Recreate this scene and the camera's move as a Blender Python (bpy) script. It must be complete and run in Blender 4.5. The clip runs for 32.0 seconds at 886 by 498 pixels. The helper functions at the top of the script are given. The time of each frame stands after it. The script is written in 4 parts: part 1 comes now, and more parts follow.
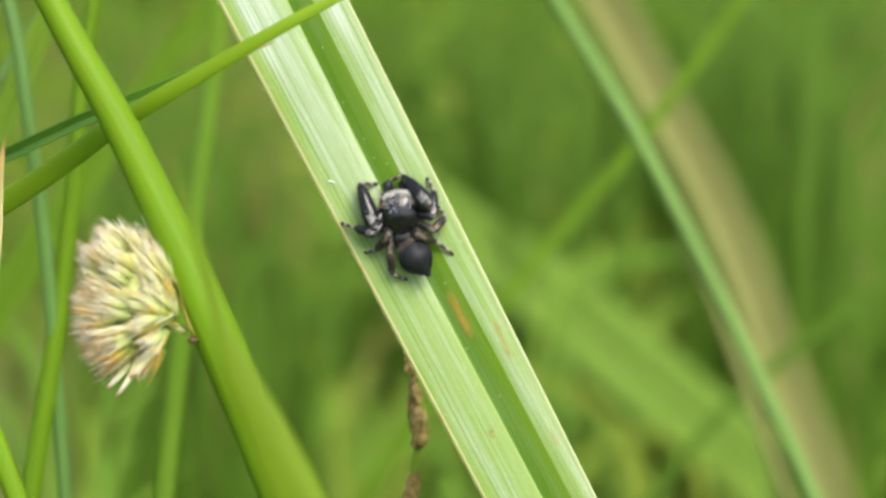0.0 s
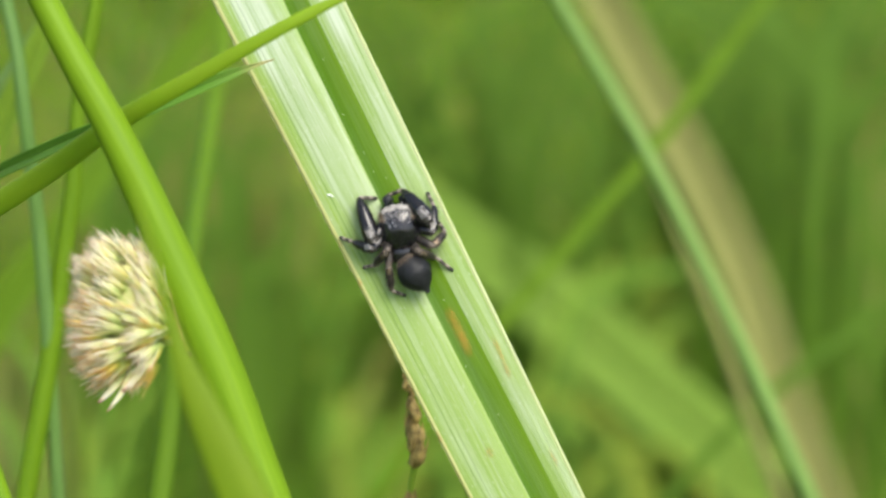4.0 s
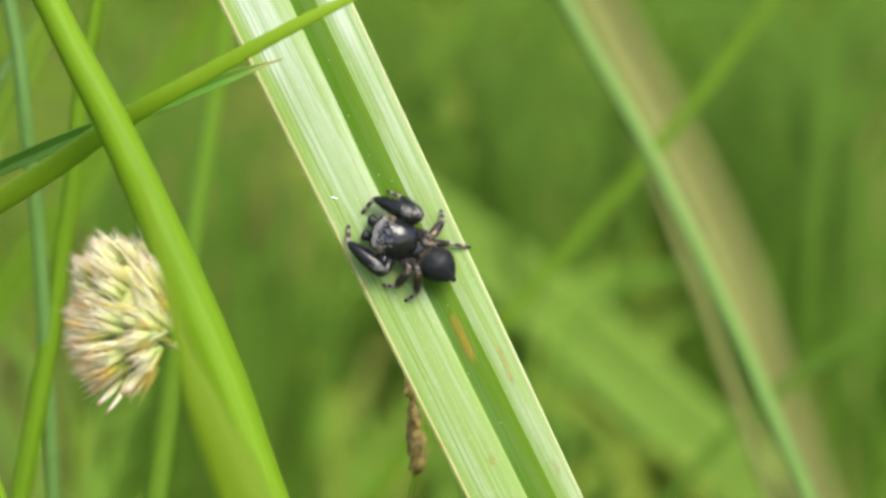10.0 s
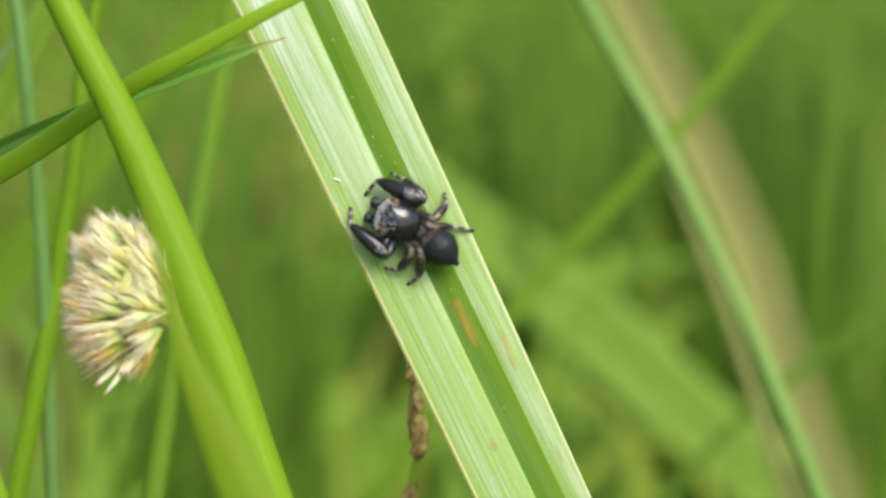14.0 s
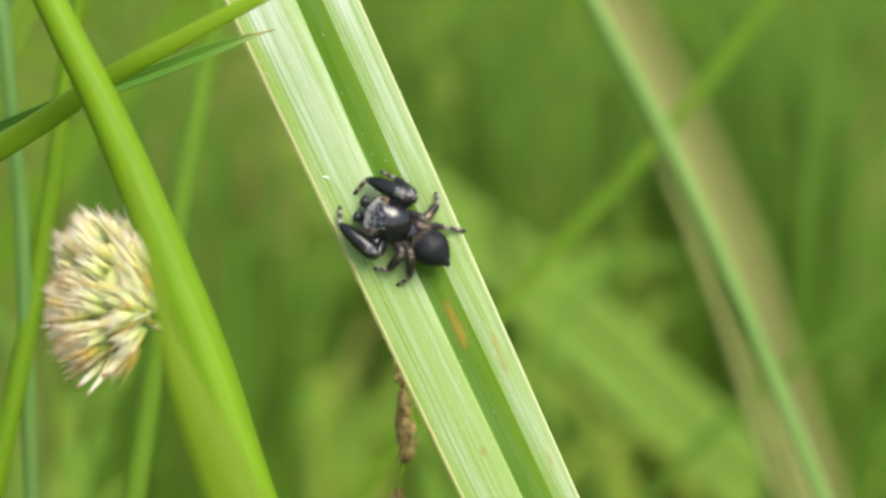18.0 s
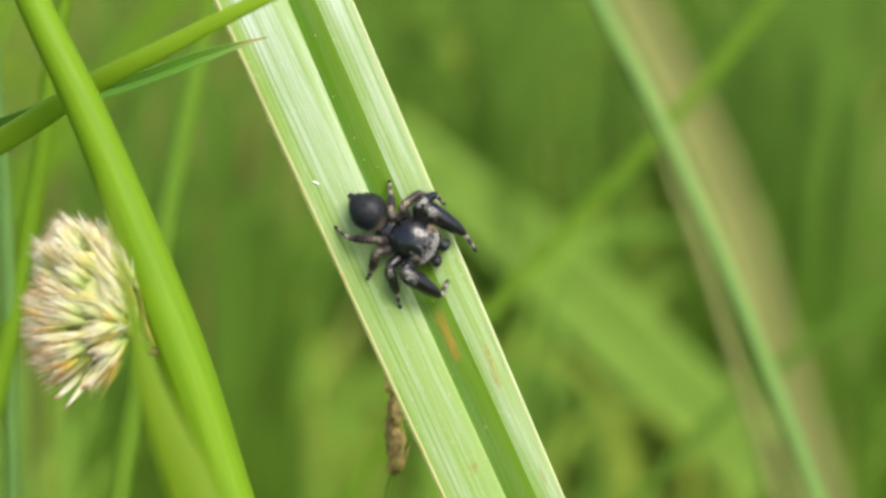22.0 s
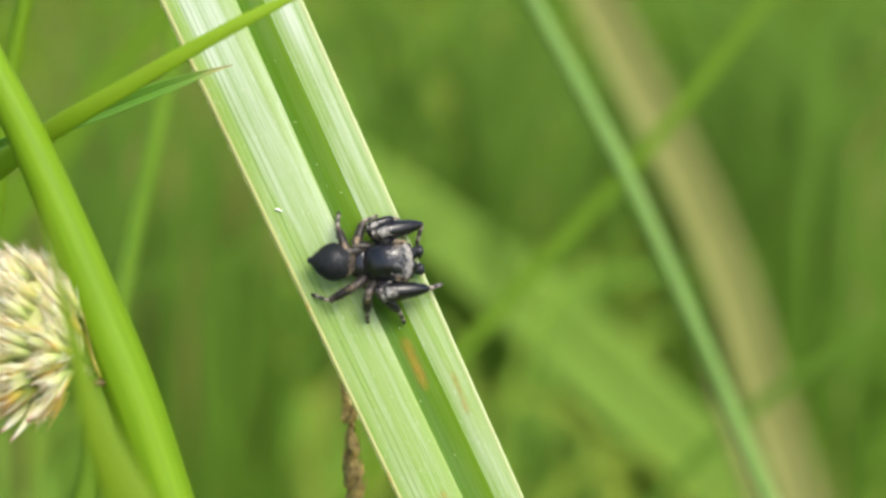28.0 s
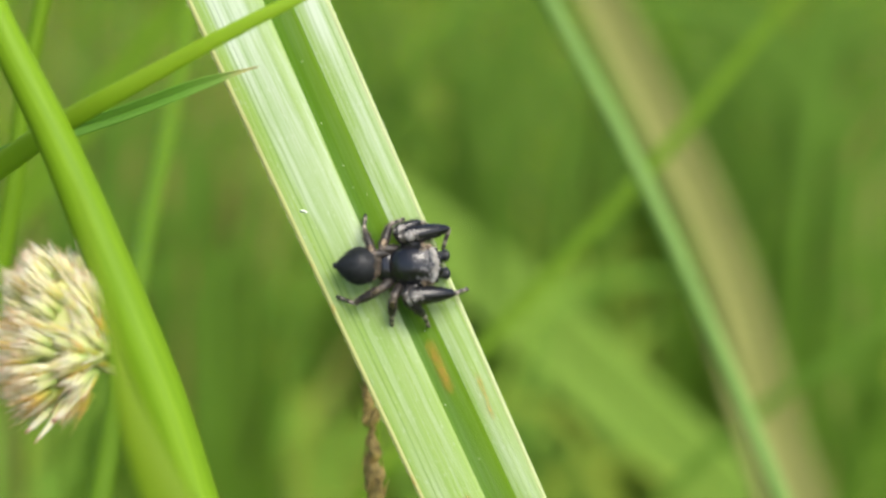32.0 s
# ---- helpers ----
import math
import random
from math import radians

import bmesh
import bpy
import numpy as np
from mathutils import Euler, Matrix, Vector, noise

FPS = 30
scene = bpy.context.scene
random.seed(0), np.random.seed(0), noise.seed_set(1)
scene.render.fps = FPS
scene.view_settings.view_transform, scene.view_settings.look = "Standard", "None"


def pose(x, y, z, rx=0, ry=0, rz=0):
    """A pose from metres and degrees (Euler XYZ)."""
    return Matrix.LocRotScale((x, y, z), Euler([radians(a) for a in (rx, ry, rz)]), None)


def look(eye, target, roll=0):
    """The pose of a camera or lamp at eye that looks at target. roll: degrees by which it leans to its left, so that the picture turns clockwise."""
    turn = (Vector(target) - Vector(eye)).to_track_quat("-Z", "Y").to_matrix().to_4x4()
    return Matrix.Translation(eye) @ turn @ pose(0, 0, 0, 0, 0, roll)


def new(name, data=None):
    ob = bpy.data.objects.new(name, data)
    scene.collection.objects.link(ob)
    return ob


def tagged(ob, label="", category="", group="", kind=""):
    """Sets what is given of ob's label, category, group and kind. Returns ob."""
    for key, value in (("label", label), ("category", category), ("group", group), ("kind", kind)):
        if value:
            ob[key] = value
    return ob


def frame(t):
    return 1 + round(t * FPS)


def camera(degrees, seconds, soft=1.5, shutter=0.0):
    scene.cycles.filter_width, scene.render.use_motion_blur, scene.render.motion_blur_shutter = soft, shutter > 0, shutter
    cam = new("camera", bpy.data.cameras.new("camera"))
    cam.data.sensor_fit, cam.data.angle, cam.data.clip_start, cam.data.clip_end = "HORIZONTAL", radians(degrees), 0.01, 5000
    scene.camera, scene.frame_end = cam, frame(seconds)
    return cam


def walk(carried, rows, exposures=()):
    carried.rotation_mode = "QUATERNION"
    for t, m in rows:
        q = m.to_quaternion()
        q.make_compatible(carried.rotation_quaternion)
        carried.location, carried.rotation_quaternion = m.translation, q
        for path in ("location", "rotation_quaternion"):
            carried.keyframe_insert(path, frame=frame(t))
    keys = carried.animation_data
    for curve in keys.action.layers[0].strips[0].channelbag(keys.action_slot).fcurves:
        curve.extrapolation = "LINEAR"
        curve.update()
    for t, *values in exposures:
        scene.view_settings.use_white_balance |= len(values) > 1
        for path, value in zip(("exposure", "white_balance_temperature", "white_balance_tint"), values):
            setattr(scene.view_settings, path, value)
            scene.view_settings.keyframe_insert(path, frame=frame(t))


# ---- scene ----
MM = 0.001
FOV = 18.0

cam = camera(FOV, 32.0, soft=2.7)

# seconds, place in metres, turn in degrees
PATH = [
    (0, -0.00023, -0.15818, 0.55612, 70.435, 1.641, -0.609),
    (0.5, -0.00024, -0.15799, 0.55597, 70.525, 1.566, -0.615),
    (1, -0.00007, -0.15722, 0.55579, 70.272, 1.486, -0.438),
    (1.5, 0.00002, -0.15679, 0.55577, 70.352, 1.505, -0.283),
    (2, 0.00005, -0.15696, 0.55571, 70.580, 1.179, -0.362),
    (2.5, 0.00018, -0.15689, 0.55554, 70.404, 1.060, -0.371),
    (3, 0.00029, -0.15673, 0.55547, 70.526, 1.208, -0.480),
    (3.5, 0.00045, -0.15632, 0.55540, 70.610, 1.266, -0.827),
    (4, 0.00046, -0.15581, 0.55549, 70.699, 1.042, -0.151),
    (4.5, 0.00025, -0.15550, 0.55549, 70.470, 0.572, 0.586),
    (6.5, -0.00029, -0.15435, 0.55622, 70.137, 0.185, 0.381),
    (7, -0.00034, -0.15416, 0.55627, 70.175, 0.199, 0.527),
    (7.5, -0.00026, -0.15374, 0.55617, 70.405, -0.066, 1.424),
    (8, -0.00018, -0.15333, 0.55591, 69.658, -0.194, 1.155),
    (8.5, -0.00019, -0.15329, 0.55582, 70.020, -0.016, 0.288),
    (9, -0.00034, -0.15383, 0.55592, 70.629, 0.261, 0.387),
    (9.5, -0.00029, -0.15384, 0.55552, 70.234, 0.244, -0.286),
    (10, -0.00028, -0.15363, 0.55543, 70.568, 0.212, -0.034),
    (10.5, -0.00028, -0.15342, 0.55523, 70.376, 0.183, -0.208),
    (11, -0.00021, -0.15312, 0.55517, 70.252, 0.172, -0.223),
    (11.5, -0.00015, -0.15301, 0.55508, 70.376, 0.102, -0.092),
    (12, 0.00004, -0.15292, 0.55497, 70.397, 0.044, -0.366),
    (12.5, 0.00022, -0.15253, 0.55490, 70.459, -0.038, 0.480),
    (13, 0.00036, -0.15236, 0.55464, 70.267, -0.100, 0.409),
    (13.5, 0.00024, -0.15213, 0.55450, 70.246, -0.255, 0.658),
    (14, 0.00020, -0.15208, 0.55454, 70.339, -0.219, 0.370),
    (14.5, 0.00014, -0.15194, 0.55459, 70.657, -0.368, 0.491),
    (16.5, -0.00071, -0.15147, 0.55485, 70.237, -0.609, -0.093),
    (17, -0.00086, -0.15126, 0.55479, 70.311, -0.742, -0.377),
    (17.5, -0.00088, -0.15051, 0.55457, 70.541, -0.838, 0.141),
    (18, -0.00067, -0.14878, 0.55397, 70.141, -0.912, 0.091),
    (18.5, -0.00039, -0.14688, 0.55357, 70.126, -1.001, 0.038),
    (19, -0.00010, -0.14590, 0.55344, 70.276, -1.002, 0.317),
    (19.5, -0.00056, -0.14713, 0.55437, 69.897, -1.123, 0.076),
    (20, -0.00056, -0.14688, 0.55482, 69.998, -1.605, 0.285),
    (20.5, -0.00036, -0.14603, 0.55514, 69.368, -1.356, 0.767),
    (21, -0.00022, -0.14500, 0.55521, 69.022, -1.459, 0.468),
    (21.5, -0.00013, -0.14399, 0.55530, 68.773, -1.571, -0.087),
    (22, 0.00004, -0.14311, 0.55530, 69.144, -1.604, 0.492),
    (22.5, 0.00025, -0.14248, 0.55511, 68.862, -1.580, 0.712),
    (23, 0.00048, -0.14264, 0.55486, 69.141, -1.567, 0.386),
    (23.5, 0.00122, -0.14234, 0.55453, 69.413, -1.409, 0.418),
    (24, 0.00202, -0.14217, 0.55406, 69.623, -1.831, 0.864),
    (24.5, 0.00249, -0.14219, 0.55385, 69.511, -1.693, 1.060),
    (25, 0.00331, -0.14167, 0.55368, 69.537, -0.449, 0.948),
    (25.5, 0.00365, -0.14191, 0.55376, 69.876, -0.644, 0.749),
    (27.5, 0.00359, -0.14157, 0.55318, 70.058, -0.584, 0.615),
    (28, 0.00300, -0.14180, 0.55314, 70.295, -0.706, 0.289),
    (28.5, 0.00246, -0.14197, 0.55297, 70.132, -1.034, 0.178),
    (29, 0.00188, -0.14211, 0.55274, 70.649, -0.796, 0.721),
    (29.5, 0.00144, -0.14194, 0.55269, 70.547, -1.063, 0.418),
    (30, 0.00085, -0.14213, 0.55269, 70.813, -0.961, 0.023),
    (30.5, 0.00043, -0.14221, 0.55286, 70.785, -1.232, -0.544),
    (31, 0.00032, -0.14174, 0.55298, 70.717, -1.360, -0.394),
    (31.5, 0.00032, -0.14129, 0.55290, 70.502, -1.374, 0.114),
    (32, 0.00040, -0.14115, 0.55281, 70.375, -1.264, 0.004),
]
walk(cam, [(r[0], pose(*r[1:])) for r in PATH])

# ---- light ----
SUN_UP, SUN_ROUND = 54, 148  # elevation, compass turn of the sun
world = bpy.data.worlds.new("sky")
scene.world = world
world.use_nodes = True
wn = world.node_tree.nodes
sky = wn.new("ShaderNodeTexSky")
sky.sky_type = "NISHITA"
sky.sun_disc = False
sky.sun_elevation = radians(SUN_UP)
sky.sun_rotation = radians(SUN_ROUND)
sky.air_density, sky.dust_density = 1.0, 3.0
wn["Background"].inputs["Strength"].default_value = 0.15
world.node_tree.links.new(sky.outputs["Color"], wn["Background"].inputs["Color"])

sun_data = bpy.data.lights.new("sun", "SUN")
sun_data.energy, sun_data.angle, sun_data.color = 2.55, radians(38), (1.0, 0.95, 0.84)
sun = new("sun", sun_data)
to_sun = Vector((math.sin(radians(SUN_ROUND)) * math.cos(radians(SUN_UP)), math.cos(radians(SUN_ROUND)) * math.cos(radians(SUN_UP)), math.sin(radians(SUN_UP))))
sun.matrix_basis = look(to_sun * 5, (0, 0, 0))
scene.view_settings.exposure = 0.5

# ---- the plan: right, up and towards the viewer, in millimetres, round the middle of the leaf ----
TILT = radians(20)
RIGHT = Vector((1, 0, 0))
UP = Vector((0, math.sin(TILT), math.cos(TILT)))
FACE = Vector((0, -math.cos(TILT), math.sin(TILT)))
MIDDLE = Vector((0, 0, 0.5))


def at(u, v, w):
    return MIDDLE + (RIGHT * u + UP * v + FACE * w) * MM


# ---- materials ----
def nodes_of(name):
    m = bpy.data.materials.new(name)
    m.use_nodes = True
    t = m.node_tree
    return m, t.nodes, t.links, t.nodes["Principled BSDF"]


def noise_node(n, l, vec, scale, detail=3.0, rough=0.6):
    x = n.new("ShaderNodeTexNoise")
    x.inputs["Scale"].default_value, x.inputs["Detail"].default_value, x.inputs["Roughness"].default_value = scale, detail, rough
    l.new(vec, x.inputs["Vector"])
    return x.outputs["Fac"]


def mixed(n, l, fac, a, b, blend="MIX"):
    x = n.new("ShaderNodeMix")
    x.data_type, x.blend_type = "RGBA", blend
    for sock, value in ((x.inputs[0], fac), (x.inputs[6], a), (x.inputs[7], b)):
        if isinstance(value, (int, float)):
            sock.default_value = value
        elif isinstance(value, tuple):
            sock.default_value = (*value, 1)
        else:
            l.new(value, sock)
    return x.outputs[2]


def ramp(n, l, fac, stops, smooth="LINEAR"):
    x = n.new("ShaderNodeValToRGB")
    x.color_ramp.interpolation = smooth
    e = x.color_ramp.elements
    while len(e) < len(stops):
        e.new(0.5)
    for i, (p, c) in enumerate(stops):
        e[i].position = p
        e[i].color = (*c, 1) if isinstance(c, tuple) else (c, c, c, 1)
    l.new(fac, x.inputs["Fac"])
    return x.outputs["Color"]


def stretched(n, l, sx, sy, sz=1.0, kind="UV"):
    c, m = n.new("ShaderNodeTexCoord"), n.new("ShaderNodeMapping")
    m.inputs["Scale"].default_value = (sx, sy, sz)
    l.new(c.outputs[kind], m.inputs["Vector"])
    return m.outputs["Vector"]


def thin_surface(n, l, bsdf, colour, part, tint=(1, 1, 1)):
    """Lets light through: a share of the surface is a translucent sheet."""
    out = n["Material Output"]
    tr, mx = n.new("ShaderNodeBsdfTranslucent"), n.new("ShaderNodeMixShader")
    l.new(mixed(n, l, 1.0, colour, tint, "MULTIPLY"), tr.inputs["Color"])
    mx.inputs[0].default_value = part
    l.new(bsdf.outputs[0], mx.inputs[1])
    l.new(tr.outputs[0], mx.inputs[2])
    l.new(mx.outputs[0], out.inputs["Surface"])


def relief(n, l, bsdf, height, strength, distance):
    b = n.new("ShaderNodeBump")
    b.inputs["Strength"].default_value, b.inputs["Distance"].default_value = strength, distance
    l.new(height, b.inputs["Height"])
    l.new(b.outputs[0], bsdf.inputs["Normal"])


def foliage(name, dark, light, rough=0.4, through_part=0.3, vein=3.0, blotch=None, gloss=0.5, tips=None, per="", vary=0.25, patch=None, spots=0.62):
    """Plant tissue: veins along the length (uv in millimetres), soft mottling, light let through."""
    m, n, l, b = nodes_of(name)
    fine = noise_node(n, l, stretched(n, l, 0.06, vein), 1.0, 4)
    wide = noise_node(n, l, stretched(n, l, 0.12, 0.35), 1.0, 3)
    c = mixed(n, l, ramp(n, l, fine, [(0.3, 0.0), (0.7, 1.0)]), dark, light)
    c = mixed(n, l, ramp(n, l, wide, [(0.35, 0.0), (0.75, 0.55)]), c, tuple(0.5 * (x + y) * 0.8 for x, y in zip(dark, light)))
    if blotch:
        grain = noise_node(n, l, stretched(n, l, 0.8, 1.6), 1.0, 4)
        c = mixed(n, l, ramp(n, l, grain, [(spots, 0.0), (spots + 0.12, 0.8)]), c, blotch)
    if tips:
        u = n.new("ShaderNodeUVMap")
        u.uv_map = "share"
        s = n.new("ShaderNodeSeparateXYZ")
        l.new(u.outputs[0], s.inputs[0])
        c = mixed(n, l, ramp(n, l, s.outputs[0], tips[0]), c, tips[1])
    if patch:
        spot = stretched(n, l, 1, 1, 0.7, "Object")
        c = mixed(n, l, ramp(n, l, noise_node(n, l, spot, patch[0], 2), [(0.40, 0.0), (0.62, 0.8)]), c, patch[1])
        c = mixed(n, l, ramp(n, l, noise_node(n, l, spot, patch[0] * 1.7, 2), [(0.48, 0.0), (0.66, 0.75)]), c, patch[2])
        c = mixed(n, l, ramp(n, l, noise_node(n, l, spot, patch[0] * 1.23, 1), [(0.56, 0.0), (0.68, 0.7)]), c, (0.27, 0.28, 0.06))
    if per:
        if per == "object":
            r = n.new("ShaderNodeObjectInfo").outputs["Random"]
        else:
            r = n.new("ShaderNodeNewGeometry").outputs["Random Per Island"]
        h = n.new("ShaderNodeHueSaturation")
        v = n.new("ShaderNodeMapRange")
        v.inputs["To Min"].default_value, v.inputs["To Max"].default_value = 1 - vary, 1 + vary
        l.new(r, v.inputs["Value"])
        l.new(v.outputs[0], h.inputs["Value"])
        hue = n.new("ShaderNodeMapRange")
        hue.inputs["To Min"].default_value, hue.inputs["To Max"].default_value = 0.5 + 0.03, 0.5 - 0.03
        sq = n.new("ShaderNodeMath")
        sq.operation = "FRACT"
        mu = n.new("ShaderNodeMath")
        mu.operation = "MULTIPLY"
        mu.inputs[1].default_value = 7.31
        l.new(r, mu.inputs[0])
        l.new(mu.outputs[0], sq.inputs[0])
        l.new(sq.outputs[0], hue.inputs["Value"])
        l.new(hue.outputs[0], h.inputs["Hue"])
        l.new(c, h.inputs["Color"])
        c = h.outputs[0]
    l.new(c, b.inputs["Base Color"])
    b.inputs["Roughness"].default_value = rough
    b.inputs["Specular IOR Level"].default_value = gloss
    relief(n, l, b, fine, 0.35, 0.00012)
    if through_part:
        thin_surface(n, l, b, c, through_part, (0.95, 1.0, 0.55))
    return m


M = {}
def leaf_face(name, bands, wide=3.4, wax_sheen=0.93, green=0.58, foot=0.92, blotch=0.5, gloss=0.4, strip=0.0):
    """The waxy face of the sedge leaf: bands across its width (mm), fine veins, pale waxy streaks with sky sheen in
    their colour.
    """
    m, n, l, b = nodes_of(name)
    uv = n.new("ShaderNodeUVMap")
    uv.uv_map = "UVMap"
    s = n.new("ShaderNodeSeparateXYZ")
    l.new(uv.outputs[0], s.inputs[0])
    d = n.new("ShaderNodeMath")
    d.operation = "DIVIDE"
    d.inputs[1].default_value = wide
    wob = noise_node(n, l, stretched(n, l, 0.09, 0.9), 1.0, 3)
    ad = n.new("ShaderNodeMath")
    ad.operation = "MULTIPLY_ADD"
    ad.inputs[1].default_value = 0.5
    l.new(wob, ad.inputs[0])
    l.new(s.outputs[1], ad.inputs[2])
    l.new(ad.outputs[0], d.inputs[0])
    c = ramp(n, l, d.outputs[0], bands)
    speck = noise_node(n, l, stretched(n, l, 2.6, 5.0), 1.0, 2)
    # greener and yellower towards the foot of the leaf
    low = n.new("ShaderNodeMapRange")
    low.inputs["From Min"].default_value, low.inputs["From Max"].default_value = 142, 167
    low.inputs["To Max"].default_value = foot
    l.new(s.outputs[0], low.inputs["Value"])
    c = mixed(n, l, low.outputs[0], c, (0.29, 0.45, 0.065))
    fine = noise_node(n, l, stretched(n, l, 0.05, 7.0), 1.0, 5, 0.7)
    less = n.new("ShaderNodeMath")
    less.operation = "MULTIPLY_ADD"
    less.inputs[1].default_value, less.inputs[2].default_value = -0.75, 1.0
    l.new(low.outputs[0], less.inputs[0])

    def fading(fac):
        x = n.new("ShaderNodeMath")
        x.operation = "MULTIPLY"
        l.new(fac, x.inputs[0])
        l.new(less.outputs[0], x.inputs[1])
        if not strip:
            return x.outputs[0]
        y = n.new("ShaderNodeMath")
        y.operation = "MULTIPLY"
        l.new(x.outputs[0], y.inputs[0])
        l.new(ramp(n, l, d.outputs[0], [(strip - 0.2, 0.5), (strip + 0.02, 1.0)]), y.inputs[1])
        return y.outputs[0]

    # whitish waxy streaks, the sheen of the sky painted into their colour
    c = mixed(n, l, fading(ramp(n, l, fine, [(0.38, 0.0), (0.68, wax_sheen)])), c, (0.61, 0.71, 0.54))
    dark = noise_node(n, l, stretched(n, l, 0.03, 4.0, 5.0), 1.0, 4, 0.7)
    c = mixed(n, l, ramp(n, l, dark, [(0.54, 0.0), (0.66, green)]), c, (0.21, 0.38, 0.05))
    blot = noise_node(n, l, stretched(n, l, 0.16, 0.5), 1.0, 3)
    c = mixed(n, l, ramp(n, l, blot, [(0.45, 0.0), (0.75, blotch)]), c, (0.28, 0.46, 0.09))
    bloom = noise_node(n, l, stretched(n, l, 0.07, 1.5, 2.0), 1.0, 3)
    c = mixed(n, l, fading(ramp(n, l, bloom, [(0.48, 0.0), (0.66, wax_sheen)])), c, (0.70, 0.78, 0.66))
    c = mixed(n, l, ramp(n, l, speck, [(0.60, 0.0), (0.74, 0.3 * wax_sheen)]), c, (0.74, 0.79, 0.66))
    if strip:
        # two dark hairline veins beside the green strip
        c = mixed(n, l, ramp(n, l, d.outputs[0], [(strip - 0.10, 0.0), (strip - 0.082, 0.6), (strip - 0.06, 0.0), (strip, 0.0), (strip + 0.016, 0.5), (strip + 0.034, 0.0)]), c, (0.14, 0.27, 0.04))
    l.new(c, b.inputs["Base Color"])
    b.inputs["Roughness"].default_value = 0.5
    b.inputs["Specular IOR Level"].default_value = gloss
    relief(n, l, b, fine, 0.5, 0.00012)
    thin_surface(n, l, b, c, 0.2, (0.95, 1.0, 0.55))
    return m


M["pale"] = leaf_face("pale_leaf_face", [(0.0, (0.36, 0.48, 0.06)), (0.20, (0.29, 0.47, 0.07)), (0.30, (0.36, 0.52, 0.17)), (0.42, (0.46, 0.59, 0.36)), (0.58, (0.50, 0.62, 0.44)), (0.8, (0.47, 0.59, 0.34)), (1.0, (0.34, 0.49, 0.10))], strip=0.34)
M["pale_right"] = leaf_face("pale_leaf_face_narrow", [(0.0, (0.24, 0.42, 0.05)), (0.18, (0.34, 0.50, 0.17)), (0.40, (0.47, 0.60, 0.34)), (0.60, (0.46, 0.59, 0.30)), (0.74, (0.36, 0.52, 0.13)), (0.9, (0.40, 0.55, 0.12))], green=0.85)
# the fold's own green, with the ridge's shade painted along its left edge
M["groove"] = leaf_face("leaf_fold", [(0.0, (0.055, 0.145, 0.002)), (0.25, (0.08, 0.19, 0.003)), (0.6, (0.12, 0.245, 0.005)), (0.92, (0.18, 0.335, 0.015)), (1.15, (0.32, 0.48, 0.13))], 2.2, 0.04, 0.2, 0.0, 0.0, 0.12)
M["rim"] = foliage("leaf_rim", (0.52, 0.62, 0.24), (0.74, 0.79, 0.50), 0.5, 0.25, 3.0, blotch=(0.60, 0.50, 0.20), spots=0.66)
M["margin"] = foliage("leaf_margin", (0.44, 0.50, 0.13), (0.66, 0.66, 0.32), 0.5, 0.25, 3.0, blotch=(0.50, 0.34, 0.07), spots=0.6)
M["rush"] = foliage("rush_skin", (0.125, 0.255, 0.004), (0.19, 0.335, 0.009), 0.5, 0.05, 2.0, gloss=0.2)
M["front"] = foliage("front_stem_skin", (0.19, 0.32, 0.008), (0.26, 0.40, 0.016), 0.5, 0.4, 1.0, gloss=0.25)
M["cross"] = foliage("young_blade", (0.30, 0.49, 0.016), (0.37, 0.56, 0.03), 0.45, 0.45, 1.0, gloss=0.35)
M["teal"] = foliage("blue_green_skin", (0.17, 0.33, 0.06), (0.26, 0.42, 0.11), 0.55, 0.2, 2.0, gloss=0.3)
M["glaucous"] = foliage("glaucous_skin", (0.18, 0.37, 0.07), (0.27, 0.47, 0.13), 0.5, 0.3, 2.0, gloss=0.3)
M["teal_tip"] = foliage("blue_green_blade", (0.13, 0.33, 0.03), (0.24, 0.46, 0.06), 0.45, 0.3, 2.0, gloss=0.4, tips=([(0.0, 1.0), (0.0018, 0.8), (0.0042, 0.0)], (0.62, 0.52, 0.24)))
M["yellow"] = foliage("yellow_green_skin", (0.20, 0.36, 0.015), (0.29, 0.46, 0.04), 0.5, 0.3, 2.0, gloss=0.3)
M["light"] = foliage("light_blade_skin", (0.26, 0.43, 0.04), (0.36, 0.52, 0.08), 0.65, 0.35, 1.0, gloss=0.2, per="object", vary=0.2)
M["slant"] = foliage("leaning_blade_skin", (0.128, 0.262, 0.009), (0.178, 0.32, 0.02), 0.6, 0.3, 1.0, gloss=0.2)
M["broad"] = foliage("broad_leaf_skin", (0.18, 0.33, 0.035), (0.24, 0.39, 0.06), 0.65, 0.25, 0.6, gloss=0.2)
# green of one dark blade; on the tufts it stands in for shaded gaps
M["deep"] = foliage("dark_blade_and_shade_skin", (0.07, 0.165, 0.010), (0.12, 0.23, 0.018), 0.6, 0.2, 1.0, gloss=0.2)
M["old"] = foliage("old_blade_skin", (0.16, 0.19, 0.035), (0.25, 0.27, 0.07), 0.7, 0.2, 1.0, gloss=0.15, per="object", vary=0.2)
M["dry"] = foliage("dry_skin", (0.21, 0.235, 0.06), (0.29, 0.30, 0.10), 0.7, 0.15, 1.5, gloss=0.2)
M["straw"] = foliage("straw_skin", (0.66, 0.55, 0.16), (0.90, 0.82, 0.48), 0.5, 0.2, 2.5, tips=([(0.0, 0.8), (0.003, 0.6), (0.007, 0.0)], (0.55, 0.33, 0.08)))
